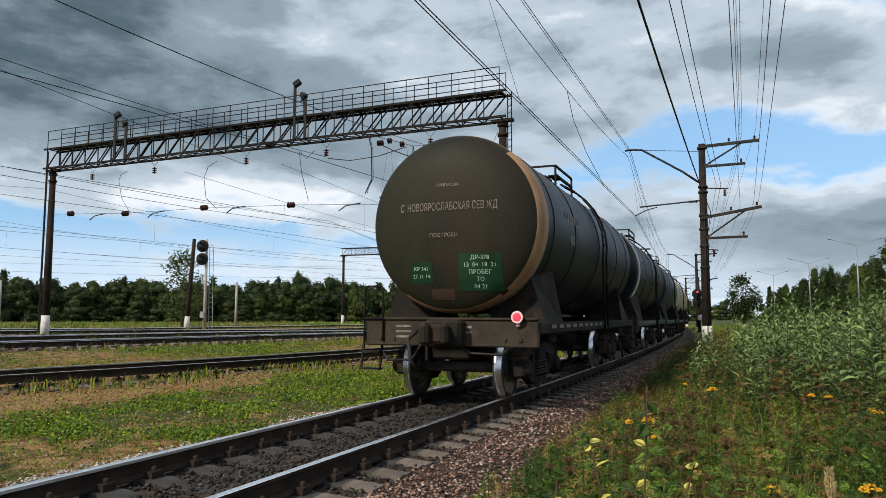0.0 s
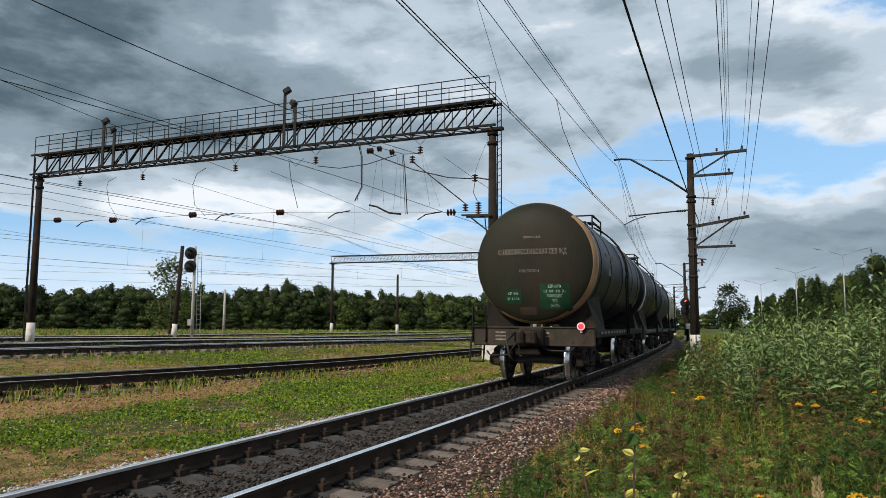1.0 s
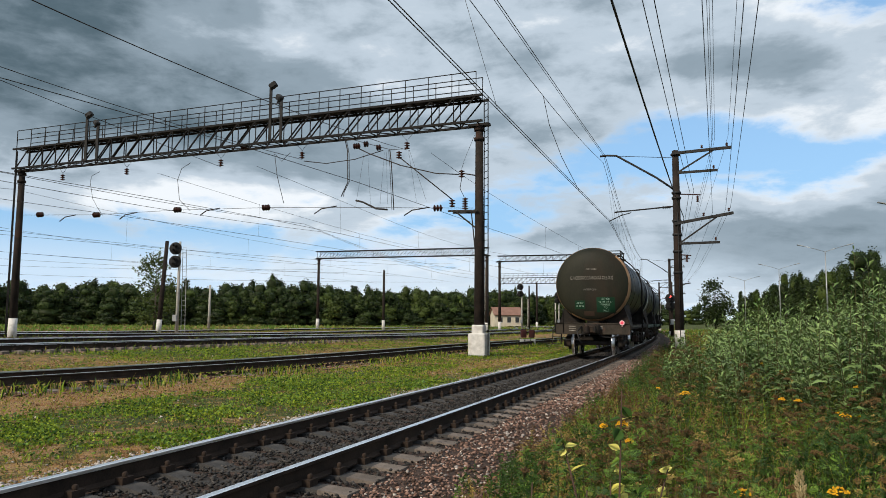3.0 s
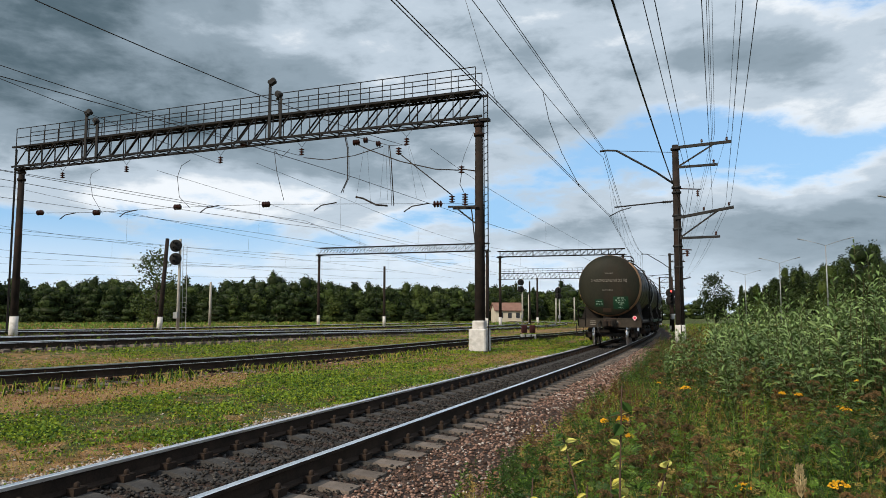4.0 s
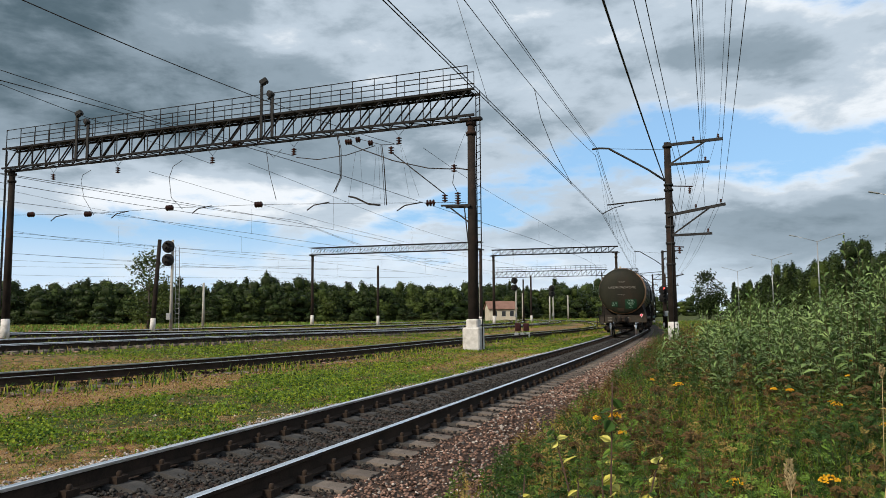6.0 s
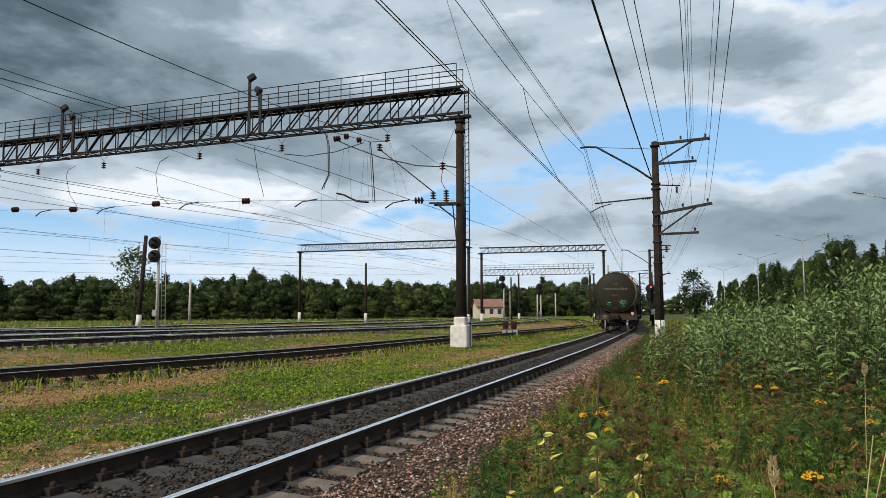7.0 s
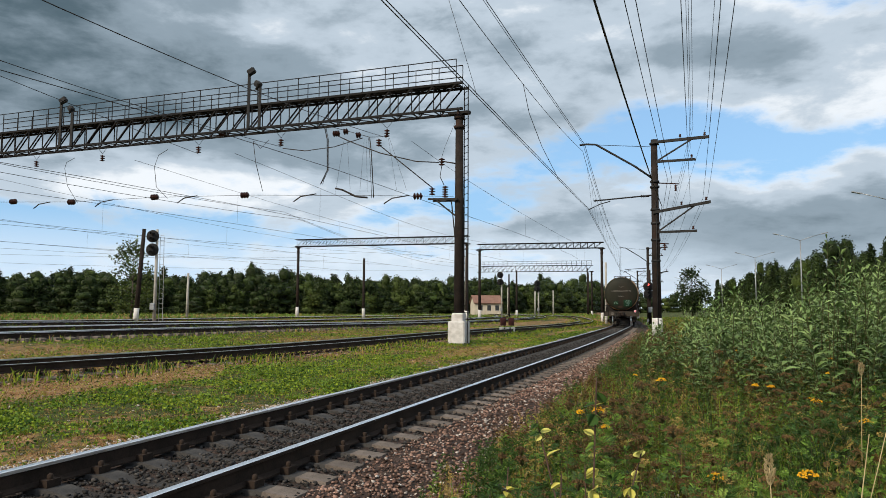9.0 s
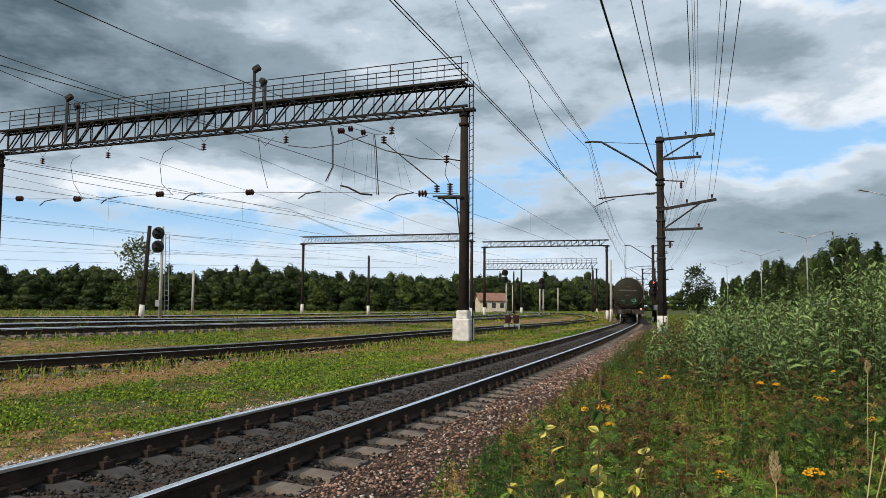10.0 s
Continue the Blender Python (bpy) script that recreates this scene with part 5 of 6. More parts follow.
def weed_patch(count, n0, n1, y0, y1, leaf, per, tall, power=1.5, flower=0.1, name="weeds", slim=0.30, feather=0.0, brown=0.88):
    """A stand of leafy weeds: stems, leaves up the stem, some feathery, some with flat flower heads."""
    y = y0 + (y1 - y0) * RNG.uniform(0, 1, count) ** power
    n = n0 + (n1 - n0) * RNG.uniform(0, 1, count)
    P = spot(n, y)
    keep = (np.hypot(P[:, 0], P[:, 1]) > 2.2) & ~((np.abs(P[:, 0] - 0.62) < 0.62) & (P[:, 1] < 3.3) & (RNG.uniform(0, 1, len(P)) < 0.75))
    P, n = P[keep], n[keep]
    z = gz_many(P)
    dist = np.hypot(P[:, 0], P[:, 1])
    edge = np.clip((n - 2.2) / 1.5, 0.30 + 0.35 * np.clip((dist - 12) / 15, 0, 1), 1.0)
    clump = np.array([noise.noise((a_ * 0.55, b_ * 0.55, 5.0)) + 0.6 * noise.noise((a_ * 1.7, b_ * 1.7, 2.0)) for a_, b_ in P])
    H = RNG.uniform(0.5, 1.0, len(P)) * tall * edge * (1 + 0.40 * clump)
    H *= np.clip(0.55 + dist * 0.09, 0.55, 1.0)
    base = np.column_stack([P, z])
    top = base + np.column_stack([RNG.normal(0, 0.12, (len(P), 2)) * H[:, None], H])
    kind = np.clip(np.array([noise.noise((a_ * 0.8, b_ * 0.8, 1.0)) for a_, b_ in P]) + RNG.normal(0, 0.25, len(P)), -1, 1)
    rust = np.clip((dist - 6) / 10, 0, 1) * 0.22 + 0.30 * np.exp(-((n - 3.0) / 0.9) ** 2) * np.clip((dist - 5) / 5, 0, 1)
    mi = np.where(kind > 0.50 - rust, 3, np.where(kind < -0.10, 1, np.where((kind > 0.05) & (kind < 0.16 + rust * 0.5), 2, 0)))
    mats = [WEED, WEED_DARK, GRASS_DRY, WEED_RUST]
    label = "dense leafy roadside weeds and tall herbs"
    ferny = RNG.uniform(0, 1, len(P)) < feather
    for sel, is_f in ((~ferny, False), (ferny, True)):
        idx = np.nonzero(sel)[0]
        if len(idx) == 0:
            continue
        k = np.repeat(idx, 10 if is_f else per)
        u = RNG.uniform(0.10, 1.0, len(k)) ** 0.8
        C = base[k] + (top - base)[k] * u[:, None]
        D = RNG.normal(size=(len(k), 3))
        D[:, 2] = np.abs(D[:, 2]) * 0.5 + (0.45 if is_f else 0.55)
        if is_f:
            size = RNG.uniform(0.10, 0.19, len(k)) * (1.1 - 0.5 * u)
            V, F, rep_ = pinnate(C, unit(D), size)
            mt = np.repeat(mi[k], rep_)
        else:
            size = leaf * RNG.uniform(0.5, 1.35, len(k)) * (1.15 - 0.55 * u)
            V, F = leaves(C, unit(D), size, size * slim, 0.3)
            mt = mi[k]
        fast("feathery_" + name if is_f else name, V, F, mats, None, "feathery dark green tansy leaves" if is_f else label, "stuff", "weeds", mats=mt)
    V, F = blades(base, H * 0.98, np.full(len(P), 0.009), 0.05)
    fast(name + "_stems", V, F, STEM, None, "thin stems of the tall weeds", "stuff", "weeds")
    fk = np.nonzero((RNG.uniform(0, 1, len(P)) < flower) & (clump > -0.35) & (dist > 4.7) & (n > 3.1))[0]
    if len(fk):
        flower_heads(name + "_flowers", top[fk] + np.array([0, 0, 0.05]), brown)


def build_weeds():
    weed_patch(2300, 2.5, 10, 1.0, 8, 0.095, 30, 0.85, 1.0, 0.15, "weeds", 0.20, 0.55)
    weed_patch(6500, 2.3, 15, 7, 18, 0.10, 26, 0.92, 1.2, 0.15, "weeds", 0.17, 0.12)
    weed_patch(5200, 2.3, 17, 17, 34, 0.14, 20, 0.95, 1.2, 0.0, "weeds", 0.18)
    weed_patch(5200, 2.5, 34, 32, 85, 0.22, 12, 1.0, 1.3, 0.0, "weeds", 0.22)
    # withered stalks along the ballast's edge
    weed_patch(2200, 2.2, 3.9, 6, 40, 0.07, 26, 1.1, 1.2, 0.16, "withered_weeds", 0.22, 0.0, 1.0)
    # grass among them
    for count, y0, y1, w, h in ((9000, 1.5, 10, 0.006, 0.75), (13000, 9, 34, 0.012, 0.85), (9000, 30, 110, 0.05, 1.0)):
        y = y0 + (y1 - y0) * RNG.uniform(0, 1, count) ** 1.3
        n = 2.3 + RNG.uniform(0, 1, count) ** 1.2 * (10 + y * 0.35)
        P = spot(n, y)
        keep = (np.hypot(P[:, 0], P[:, 1]) > 2.2) & ~((np.abs(P[:, 0] - 0.62) < 0.62) & (P[:, 1] < 3.3))
        P, n = P[keep], n[keep]
        C = np.column_stack([P, gz_many(P)])
        hh = RNG.uniform(0.35, 1.0, len(P)) * h * np.clip((n - 1.9) / 1.6, 0.2, 1) * np.clip(0.5 + np.hypot(P[:, 0], P[:, 1]) * 0.09, 0.5, 1)
        V, F = arch_blades(C, hh, w, 0.5)
        fast("tall_grass", V, F, [GRASS, GRASS_DRY, WEED], None, "tall green and straw-coloured grass", "stuff", "grass", mats=np.tile(RNG.choice(3, len(F) // 2, p=[0.36, 0.26, 0.38]), 2))


def build_shrub(x, y, r, h, stems, per, leaf, label, material, name="willow_shrub"):
    """A shrub of upright whippy shoots, their narrow leaves standing off them in spirals."""
    z = ground_z(x, y)
    g = thing(name, label, "shrub", "shrubs beside the track", pose(x, y, z))
    a_ = RNG.uniform(0, 2 * np.pi, stems)
    q = np.sqrt(RNG.uniform(0, 1, stems))
    base = np.stack([np.cos(a_) * q * r * 0.55, np.sin(a_) * q * r * 0.55, 0 * q], 1)
    tip = np.stack([np.cos(a_) * q * r, np.sin(a_) * q * r, h * (1.02 - 0.42 * q ** 2) * RNG.uniform(0.62, 1.08, stems)], 1)
    bend = RNG.normal(0, 0.07, (stems, 3)) * np.array([1, 1, 0.2])
    for b_, t_, c_ in zip(base, tip, bend):
        bm = bmesh.new()
        tube(bm, [b_, b_ * 0.5 + t_ * 0.5 + c_, t_], 0.010, 4, 0.002, caps=False)
        part("stem", bm, STEM, g)
    k = np.repeat(np.arange(stems), per)
    j = np.tile(np.arange(per), stems)
    u = 0.22 + 0.78 * ((j + RNG.uniform(0, 1, len(k))) / per)
    C = base[k] * (1 - u[:, None]) + tip[k] * u[:, None] + bend[k] * (4 * u * (1 - u))[:, None]
    turn = j * 2.4 + a_[k] + RNG.normal(0, 0.3, len(k))
    up = 0.55 + 0.9 * np.clip((u - 0.8) / 0.2, 0, 1) + RNG.normal(0, 0.2, len(k))
    D = unit(np.stack([np.cos(turn), np.sin(turn), up], 1))
    s = leaf * RNG.uniform(0.6, 1.25, len(k)) * (1.1 - 0.45 * np.clip((u - 0.8) / 0.2, 0, 1))
    R = unit(np.cross(D, np.array([0, 0, 1.0])) + RNG.normal(0, 0.25, (len(k), 3)))
    N_ = np.cross(R, D)
    tipv = C + D * s[:, None] - np.array([0, 0, 1]) * (s * 0.22)[:, None]
    mid = C + D * (s * 0.5)[:, None]
    w = R * (s * 0.15)[:, None]
    V = np.stack([C, mid + w + N_ * (s * 0.04)[:, None], tipv, mid, C, mid, tipv, mid - w + N_ * (s * 0.04)[:, None]], 1).reshape(-1, 3)
    fast("foliage", V, np.arange(len(V)).reshape(-1, 4), material, g)
    return g


def tree_leaves(n, h, r, crown0, clumps, quads, leaf):
    """Leaf quads of one crown round its axis: lobes of uneven size with gaps between."""
    t_ = RNG.uniform(0, 1, clumps)
    a_ = RNG.uniform(0, 2 * np.pi, clumps)
    rad = r * np.sqrt(np.clip(1 - (2 * t_ - 0.85) ** 2 * 0.85, 0.05, 1)) * RNG.uniform(0.35, 0.95, clumps)
    cc = np.stack([np.cos(a_) * rad, np.sin(a_) * rad, crown0 + (h - crown0) * t_], 1)
    k = np.repeat(np.arange(clumps), quads)
    C = cc[k] + RNG.normal(0, 1, (len(k), 3)) * r * 0.17 * np.array([1, 1, 0.85])
    return leaves(C, unit(RNG.normal(size=(len(k), 3)) + np.array([0, 0, 0.3])), leaf * RNG.uniform(0.5, 1.4, len(k)), leaf * RNG.uniform(0.4, 0.8, len(k)), 0.1)


def cube_ball(k=3):
    """A ball of quads."""
    V, F = [], []
    for ax in range(3):
        for sgn in (-1, 1):
            o = len(V)
            for i in range(k + 1):
                for j in range(k + 1):
                    p = [0.0, 0.0, 0.0]
                    p[ax], p[(ax + 1) % 3], p[(ax + 2) % 3] = sgn, (2 * i / k - 1) * sgn, 2 * j / k - 1
                    V.append(p)
            F += [(o + i * (k + 1) + j, o + (i + 1) * (k + 1) + j, o + (i + 1) * (k + 1) + j + 1, o + i * (k + 1) + j + 1) for i in range(k) for j in range(k)]
    return unit(np.array(V)), np.array(F)


BALL = cube_ball()


def crown_lobes(h, r, spruce, quads, leaf):
    """A crown: lumpy dense lobes with leaves standing out from them."""
    V, F, o = [], [], 0
    lobes = [(0.14, 0.74), (0.38, 0.72), (0.44, 0.60), (0.60, 0.58), (0.66, 0.48), (0.84, 0.36)]
    for t_, q in lobes:
        q = (0.60 * (1.08 - t_) if spruce else q * RNG.uniform(0.75, 1.1)) * r
        a_, out = RNG.uniform(0, 2 * np.pi), RNG.uniform(0.15, 0.5) * r * (not spruce)
        c = np.array([math.cos(a_) * out, math.sin(a_) * out, h * (t_ + RNG.uniform(-0.05, 0.05))])
        R3 = np.array([q, q, h * (0.15 if spruce else RNG.uniform(0.13, 0.19))])
        w = RNG.normal(0, 4, 3)
        V.append(BALL[0] * (0.80 + 0.14 * np.sin(BALL[0] @ w + a_)[:, None]) * R3 + c)
        F.append(BALL[1] + o)
        o += len(BALL[0])
        d = unit(RNG.normal(size=(quads, 3)) + np.array([0, 0, 0.25]))
        C = c + d * R3 * (0.84 + 0.14 * np.sin(d @ w + a_)[:, None]) * RNG.uniform(0.86, 1.18, (quads, 1))
        lv, lf = leaves(C, unit(d + RNG.normal(0, 0.8, (quads, 3))), leaf * RNG.uniform(0.5, 1.4, quads), leaf * RNG.uniform(0.4, 0.8, quads), 0.15)
        V.append(lv), F.append(lf + o)
        o += len(lv)
    return np.concatenate(V), np.concatenate(F)


def woods(name, places, label, quads, leaf):
    """A far wood as one body of trunks and crowns."""
    VV, FF, MM, off = [], [], [], 0
    TV, TF, toff = [], [], 0
    for x, y, h, r in places:
        z = ground_z(x, y)
        spruce = RNG.uniform() < 0.09 and h > 6
        if spruce:
            h *= 1.12
        V, F = crown_lobes(h, r, spruce, quads, leaf)
        VV.append(V + np.array([x, y, z])), FF.append(F + off)
        MM.append(np.full(len(F), int(RNG.uniform() < 0.20 and not spruce)))
        off += len(V)
        ring = np.array([[math.cos(q), math.sin(q), 0] for q in np.arange(5) * 2 * math.pi / 5])
        TV.append(np.concatenate([ring * 0.14, ring * 0.03 + np.array([0, 0, h * 0.9])]) + np.array([x, y, z - 0.2]))
        TF.append(np.array([[i, (i + 1) % 5, 5 + (i + 1) % 5, 5 + i] for i in range(5)]) + toff)
        toff += 10
    nt_ = sum(len(f) for f in TF)
    V = np.concatenate(VV + TV)
    F = np.concatenate(FF + [f + off for f in TF])
    return fast(name, V, F, [FOREST, FOREST_2, BARK], None, label, "stuff", "woods", mats=np.concatenate(MM + [np.full(nt_, 2)]))


def build_tree(x, y, h, r, label, clumps, quads, leaf, material, name="tree"):
    z = ground_z(x, y)
    g = thing(name, label, "tree", "", pose(x, y, z))
    bm = bmesh.new()
    tube(bm, [(0, 0, -0.2), (0.05, 0.02, h * 0.4), (0, 0.05, h * 0.92)], 0.018 * h, 8, 0.01)
    part("trunk", bm, BARK, g)
    bm = bmesh.new()
    for i in range(12):
        q, t_ = RNG.uniform(0, 2 * np.pi), RNG.uniform(0.25, 0.8)
        tube(bm, [(0, 0, h * t_), (math.cos(q) * r * 0.4, math.sin(q) * r * 0.4, h * (t_ + 0.07)), (math.cos(q) * r * 0.85, math.sin(q) * r * 0.85, h * (t_ + 0.12))], 0.006 * h, 5, 0.008)
    part("limbs", bm, BARK, g)
    V, F = tree_leaves(1, h, r, h * 0.15, clumps, quads, leaf)
    fast("crown", V, F, material, g)
    return g


def build_woods():
    ctl = np.array([(-150, 120), (-80, 132), (-30, 146), (10, 165), (40, 205), (66, 270), (95, 360), (140, 500)], float)
    d = np.r_[0, np.cumsum(np.linalg.norm(np.diff(ctl, axis=0), axis=1))]
    pl = []
    for row, (back, h0) in enumerate(((0, 5.4), (5, 6.9), (11, 7.8), (18, 8.3))):
        for s in np.r_[np.arange(0, 262, 1.9), np.arange(262, d[-1], 6.0)]:
            s2 = s + RNG.uniform(-1.5, 1.5)
            x, y = np.interp(s2, d, ctl[:, 0]), np.interp(s2, d, ctl[:, 1])
            grow = 1 + 0.55 * smooth01((y - 170) / 150)
            v = 1 + 0.28 * noise.noise((s2 * 0.045, row * 3.0, 0.0))
            h = 1.06 * h0 * grow * v * RNG.uniform(0.84, 1.08)
            pl.append((x - back * 0.3 + RNG.uniform(-1, 1), y + back + RNG.uniform(-1.5, 1.5), h, h * RNG.uniform(0.38, 0.54)))
    woods("woods", pl, "dark green mixed woods behind the yard", 120, 0.44)
    pl = []
    for s in np.arange(30, 250, 3.1):
        x, y = np.interp(s, d, ctl[:, 0]), np.interp(s, d, ctl[:, 1])
        h = 1.2 + 2.6 * max(0.0, 0.4 + noise.noise((s * 0.09, 4.0, 0.0))) * RNG.uniform(0.5, 1.2)
        pl.append((x + RNG.uniform(-1, 3), y - RNG.uniform(2.5, 9), h, h * RNG.uniform(0.55, 0.8)))
    woods("thicket", pl, "low green bushes at the edge of the woods", 60, 0.30)
    pl = []
    ctl = np.array([(72, 62), (70, 90), (69, 110), (70, 128), (76, 160), (82, 200)], float)
    d = np.r_[0, np.cumsum(np.linalg.norm(np.diff(ctl, axis=0), axis=1))]
    for back, h0 in ((0, 9.4), (6, 11.8), (13, 13.4)):
        for s in np.arange(0, d[-1], 3.8):
            x, y = np.interp(s, d, ctl[:, 0]), np.interp(s, d, ctl[:, 1])
            h = h0 * RNG.uniform(0.72, 1.08) * (1 + 0.25 * noise.noise((s * 0.08, back, 0)))
            pl.append((x + back + RNG.uniform(-1.5, 1.5), y + RNG.uniform(-1.5, 1.5), h, h * RNG.uniform(0.24, 0.36)))
    woods("woods", pl, "dark green deciduous woods along the road", 240, 0.42)
    # far low woods on the skyline ahead
    pl = [(x + RNG.uniform(-3, 3), y + RNG.uniform(-8, 8), RNG.uniform(8, 13), RNG.uniform(4, 6)) for x, y in zip(np.linspace(120, 330, 60), np.linspace(420, 400, 60))]
    woods("woods", pl, "far low woods on the skyline", 50, 0.8)
    build_tree(-33.3, 84.0, 8.8, 2.8, "slender birch tree standing alone behind the signal", 60, 34, 0.34, FOREST_2, "birch_tree")
    build_tree(62.0, 165.0, 10.5, 3.9, "round dark green tree beside the road", 70, 40, 0.55, FOREST, "tree")


build_ballast()
build_grass()
build_weeds()
for x, y, r, h, st, per in ((5.3, 9.3, 1.0, 2.15, 75, 46), (6.7, 9.9, 1.1, 2.05, 75, 46), (4.6, 10.7, 0.9, 1.65, 60, 42), (7.9, 8.6, 1.1, 1.95, 70, 44), (5.6, 12.0, 1.0, 1.75, 65, 44), (7.6, 12.6, 1.4, 2.15, 85, 46),
                           (9.6, 11.6, 1.4, 2.2, 80, 46), (4.9, 13.6, 0.8, 1.35, 50, 40), (10.6, 15.4, 2.0, 2.4, 110, 50), (7.4, 17.0, 1.5, 1.75, 80, 44), (9.4, 19.5, 2.2, 2.1, 100, 46), (13.5, 20.0, 2.4, 2.6, 120, 50),
                           (9.0, 24.0, 1.8, 1.5, 70, 46), (12.5, 27.0, 2.6, 1.9, 90, 50), (17.0, 29.0, 3.0, 2.3, 110, 50)):
    build_shrub(x, y, r, h * 1.17, int(st * 0.75), int(per * 0.85), 0.165 if y < 16 else 0.19, "grey-green willow shrub with narrow leaves among weeds", WILLOW)
build_woods()


# ---------------------------------------------------------------- rigging under the long gantry
def G(u, z, off=0.0):
    return GP(u, off / 0.45, z)


def insulator(c, axis, n=3, r=0.14, pitch=0.12, label="dark glazed insulator string under the gantry", name="insulator"):
    bm = bmesh.new()
    disc_stack(bm, (0, 0, 0), axis, n, r, pitch)
    if axis == "x":
        bmesh.ops.rotate(bm, cent=(0, 0, 0), matrix=Matrix.Rotation(math.atan2(GR.y - GL.y, GR.x - GL.x), 3, "Z"), verts=bm.verts)
    bmesh.ops.translate(bm, vec=c, verts=bm.verts)
    ob = part(name, bm, INSULATOR, None)
    return tagged(ob, label, "insulator", "insulators under the gantry")


def strand(pts, r=0.012, label="dark steel cable hung under the gantry", name="cable"):
    return wire(name, label, pts, r, "cables under the gantry")


HANG = (3.4, 8.31, 14.8, 19.8, 25.58)
for u in HANG:
    for du in (-0.42, 0.42):
        strand([G(u + du, 10.1), G(u, 9.65)], 0.010, "steel hanger rod of an insulator")
    insulator(G(u, 9.42), "z")
# the cross rope with its insulators and steady arms
rope = [G(0.2, 7.35), G(6.2, 7.08), G(12, 7.05), G(18, 6.87), G(24, 6.55), G(28.9, 6.27)]
strand(rope, 0.011, "level cross rope between the gantry posts", "cross_rope")
for u, z in ((1.74, 7.3), (6.22, 7.07), (12.05, 7.06), (17.75, 6.88), (27.18, 6.36)):
    insulator(G(u, z), "x", 3, 0.16, 0.15)
for u, z in ((4.6, 7.15), (9.2, 7.06), (14.8, 7.0), (21.84, 6.74), (26.72, 6.42)):
    strand([G(u, z), G(u - 0.85, z - 0.09), G(u - 1.25, z - 0.32)], 0.03, "curved steady arm on the cross rope", "steady_arm")
# jumpers and heavy cables near the post
strand([G(19.92, 9.11), G(21.19, 8.89), G(22.79, 8.97), G(24.33, 9.29)], 0.022)
strand([G(22.85, 9.56), G(23.63, 9.17), G(25.26, 8.49), G(27.06, 7.98), G(28.2, 7.85)], 0.026)
strand([G(25.15, 8.92), G(25.94, 8.28), G(27.87, 6.72)], 0.026)
strand([G(22.05, 10.09), G(22.66, 9.96), G(24.68, 9.3), G(25.6, 9.25)], 0.014)
strand([G(22.23, 10.05), G(22.4, 9.38), G(22.44, 7.87), G(22.08, 7.19)], 0.026)
strand([G(22.3, 10.05), G(22.48, 9.3), G(22.52, 7.9), G(22.25, 7.4), G(22.2, 7.19)], 0.016)
strand([G(24.68, 9.28), G(24.78, 8.53), G(24.93, 6.4)], 0.024)
strand([G(24.62, 9.28), G(24.7, 8.4), G(24.83, 6.4)], 0.012)
strand([G(22.9, 6.95), G(23.3, 6.85), G(24.0, 6.5), G(24.6, 6.42)], 0.045)
for u0, u1 in ((23.3, 22.9), (23.5, 23.7), (24.4, 24.2), (24.5, 24.6), (25.7, 26.6), (25.65, 26.1)):
    strand([G(u0, 9.2), G(u1, 6.7)], 0.005, "thin steel dropper wire under the gantry", "dropper")
strand([G(6.29, 9.56), G(5.7, 9.35), G(5.58, 9.0), G(5.85, 8.0), G(6.64, 7.01)], 0.013)
strand([G(12.8, 9.57), G(12.2, 9.3), G(11.95, 8.7), G(12.13, 7.6), G(12.89, 6.96)], 0.015)
strand([G(18.16, 9.61), G(18.35, 8.47), G(18.79, 7.04)], 0.015)
strand([G(18.2, 9.61), G(18.6, 9.2), G(18.9, 9.45), G(19.1, 9.6)], 0.012)
for u, z, ax, n in ((22.91, 9.61, "x", 3), (23.42, 9.67, "x", 2), (24.1, 9.44, "x", 2), (25.17, 9.0, "z", 3), (28.33, 7.88, "z", 3), (28.5, 6.5, "z", 5), (27.87, 6.55, "z", 3), (16.27, 10.15, "x", 3)):
    insulator(G(u, z), ax, n, 0.15, 0.12 if n < 5 else 0.11)
strand([G(28.33, 7.7), G(28.25, 7.2), G(28.45, 6.8)], 0.016)
strand([G(28.33, 8.1), G(28.5, 8.6), G(28.95, 9.6)], 0.008)
strand([G(28.33, 7.9), G(29.0, 7.75)], 0.03)
bm = bmesh.new()
bar(bm, G(27.8, 6.15, -0.3), G(29.2, 6.1, -0.3), 0.08)
bar(bm, G(27.8, 6.15, 0.3), G(29.2, 6.1, 0.3), 0.08)
bar(bm, G(28.1, 6.1), G(29.1, 5.3), 0.06)
bar(bm, G(28.8, 6.1), G(29.0, 4.2), 0.05)
part("bracket", bm, BLACK_STEEL, gantry)

# contact lines of the yard, span by span, from behind the viewer to the second gantry
for k, (tname, pts, _) in enumerate(YARD):
    L = resample([yard_z(p) for p in resample(pts, 2.0)], 1.0)
    T = GR - GL
    side = (L[:, 0] - GL.x) * T.y - (L[:, 1] - GL.y) * T.x
    i1 = int(np.argmin(np.abs(side)))
    supports = [0, i1, min(len(L) - 1, i1 + 64)]
    for j, (a_, b_) in enumerate(zip(supports, supports[1:])):
        con = [Vector((*L[int(a_ + (b_ - a_) * q / 8)][:2], 6.45)) for q in range(9)]
        wire("contact_wire", "thin contact wire above a yard track", con, 0.011, "yard overhead wires")
        if j == 0 and k < 3:
            continue
        mess = [Vector((*L[int(a_ + (b_ - a_) * q / 16)][:2], 9.05 - 1.3 * 4 * (q / 16) * (1 - q / 16))) for q in range(17)]
        wire("messenger_wire", "thin messenger wire above a yard track", mess, 0.010, "yard overhead wires")
        for q in (2, 5, 8, 11, 14):
            wire("dropper", "thin dropper between yard wires", [mess[q], Vector((mess[q].x, mess[q].y, 6.46))], 0.005, "droppers")
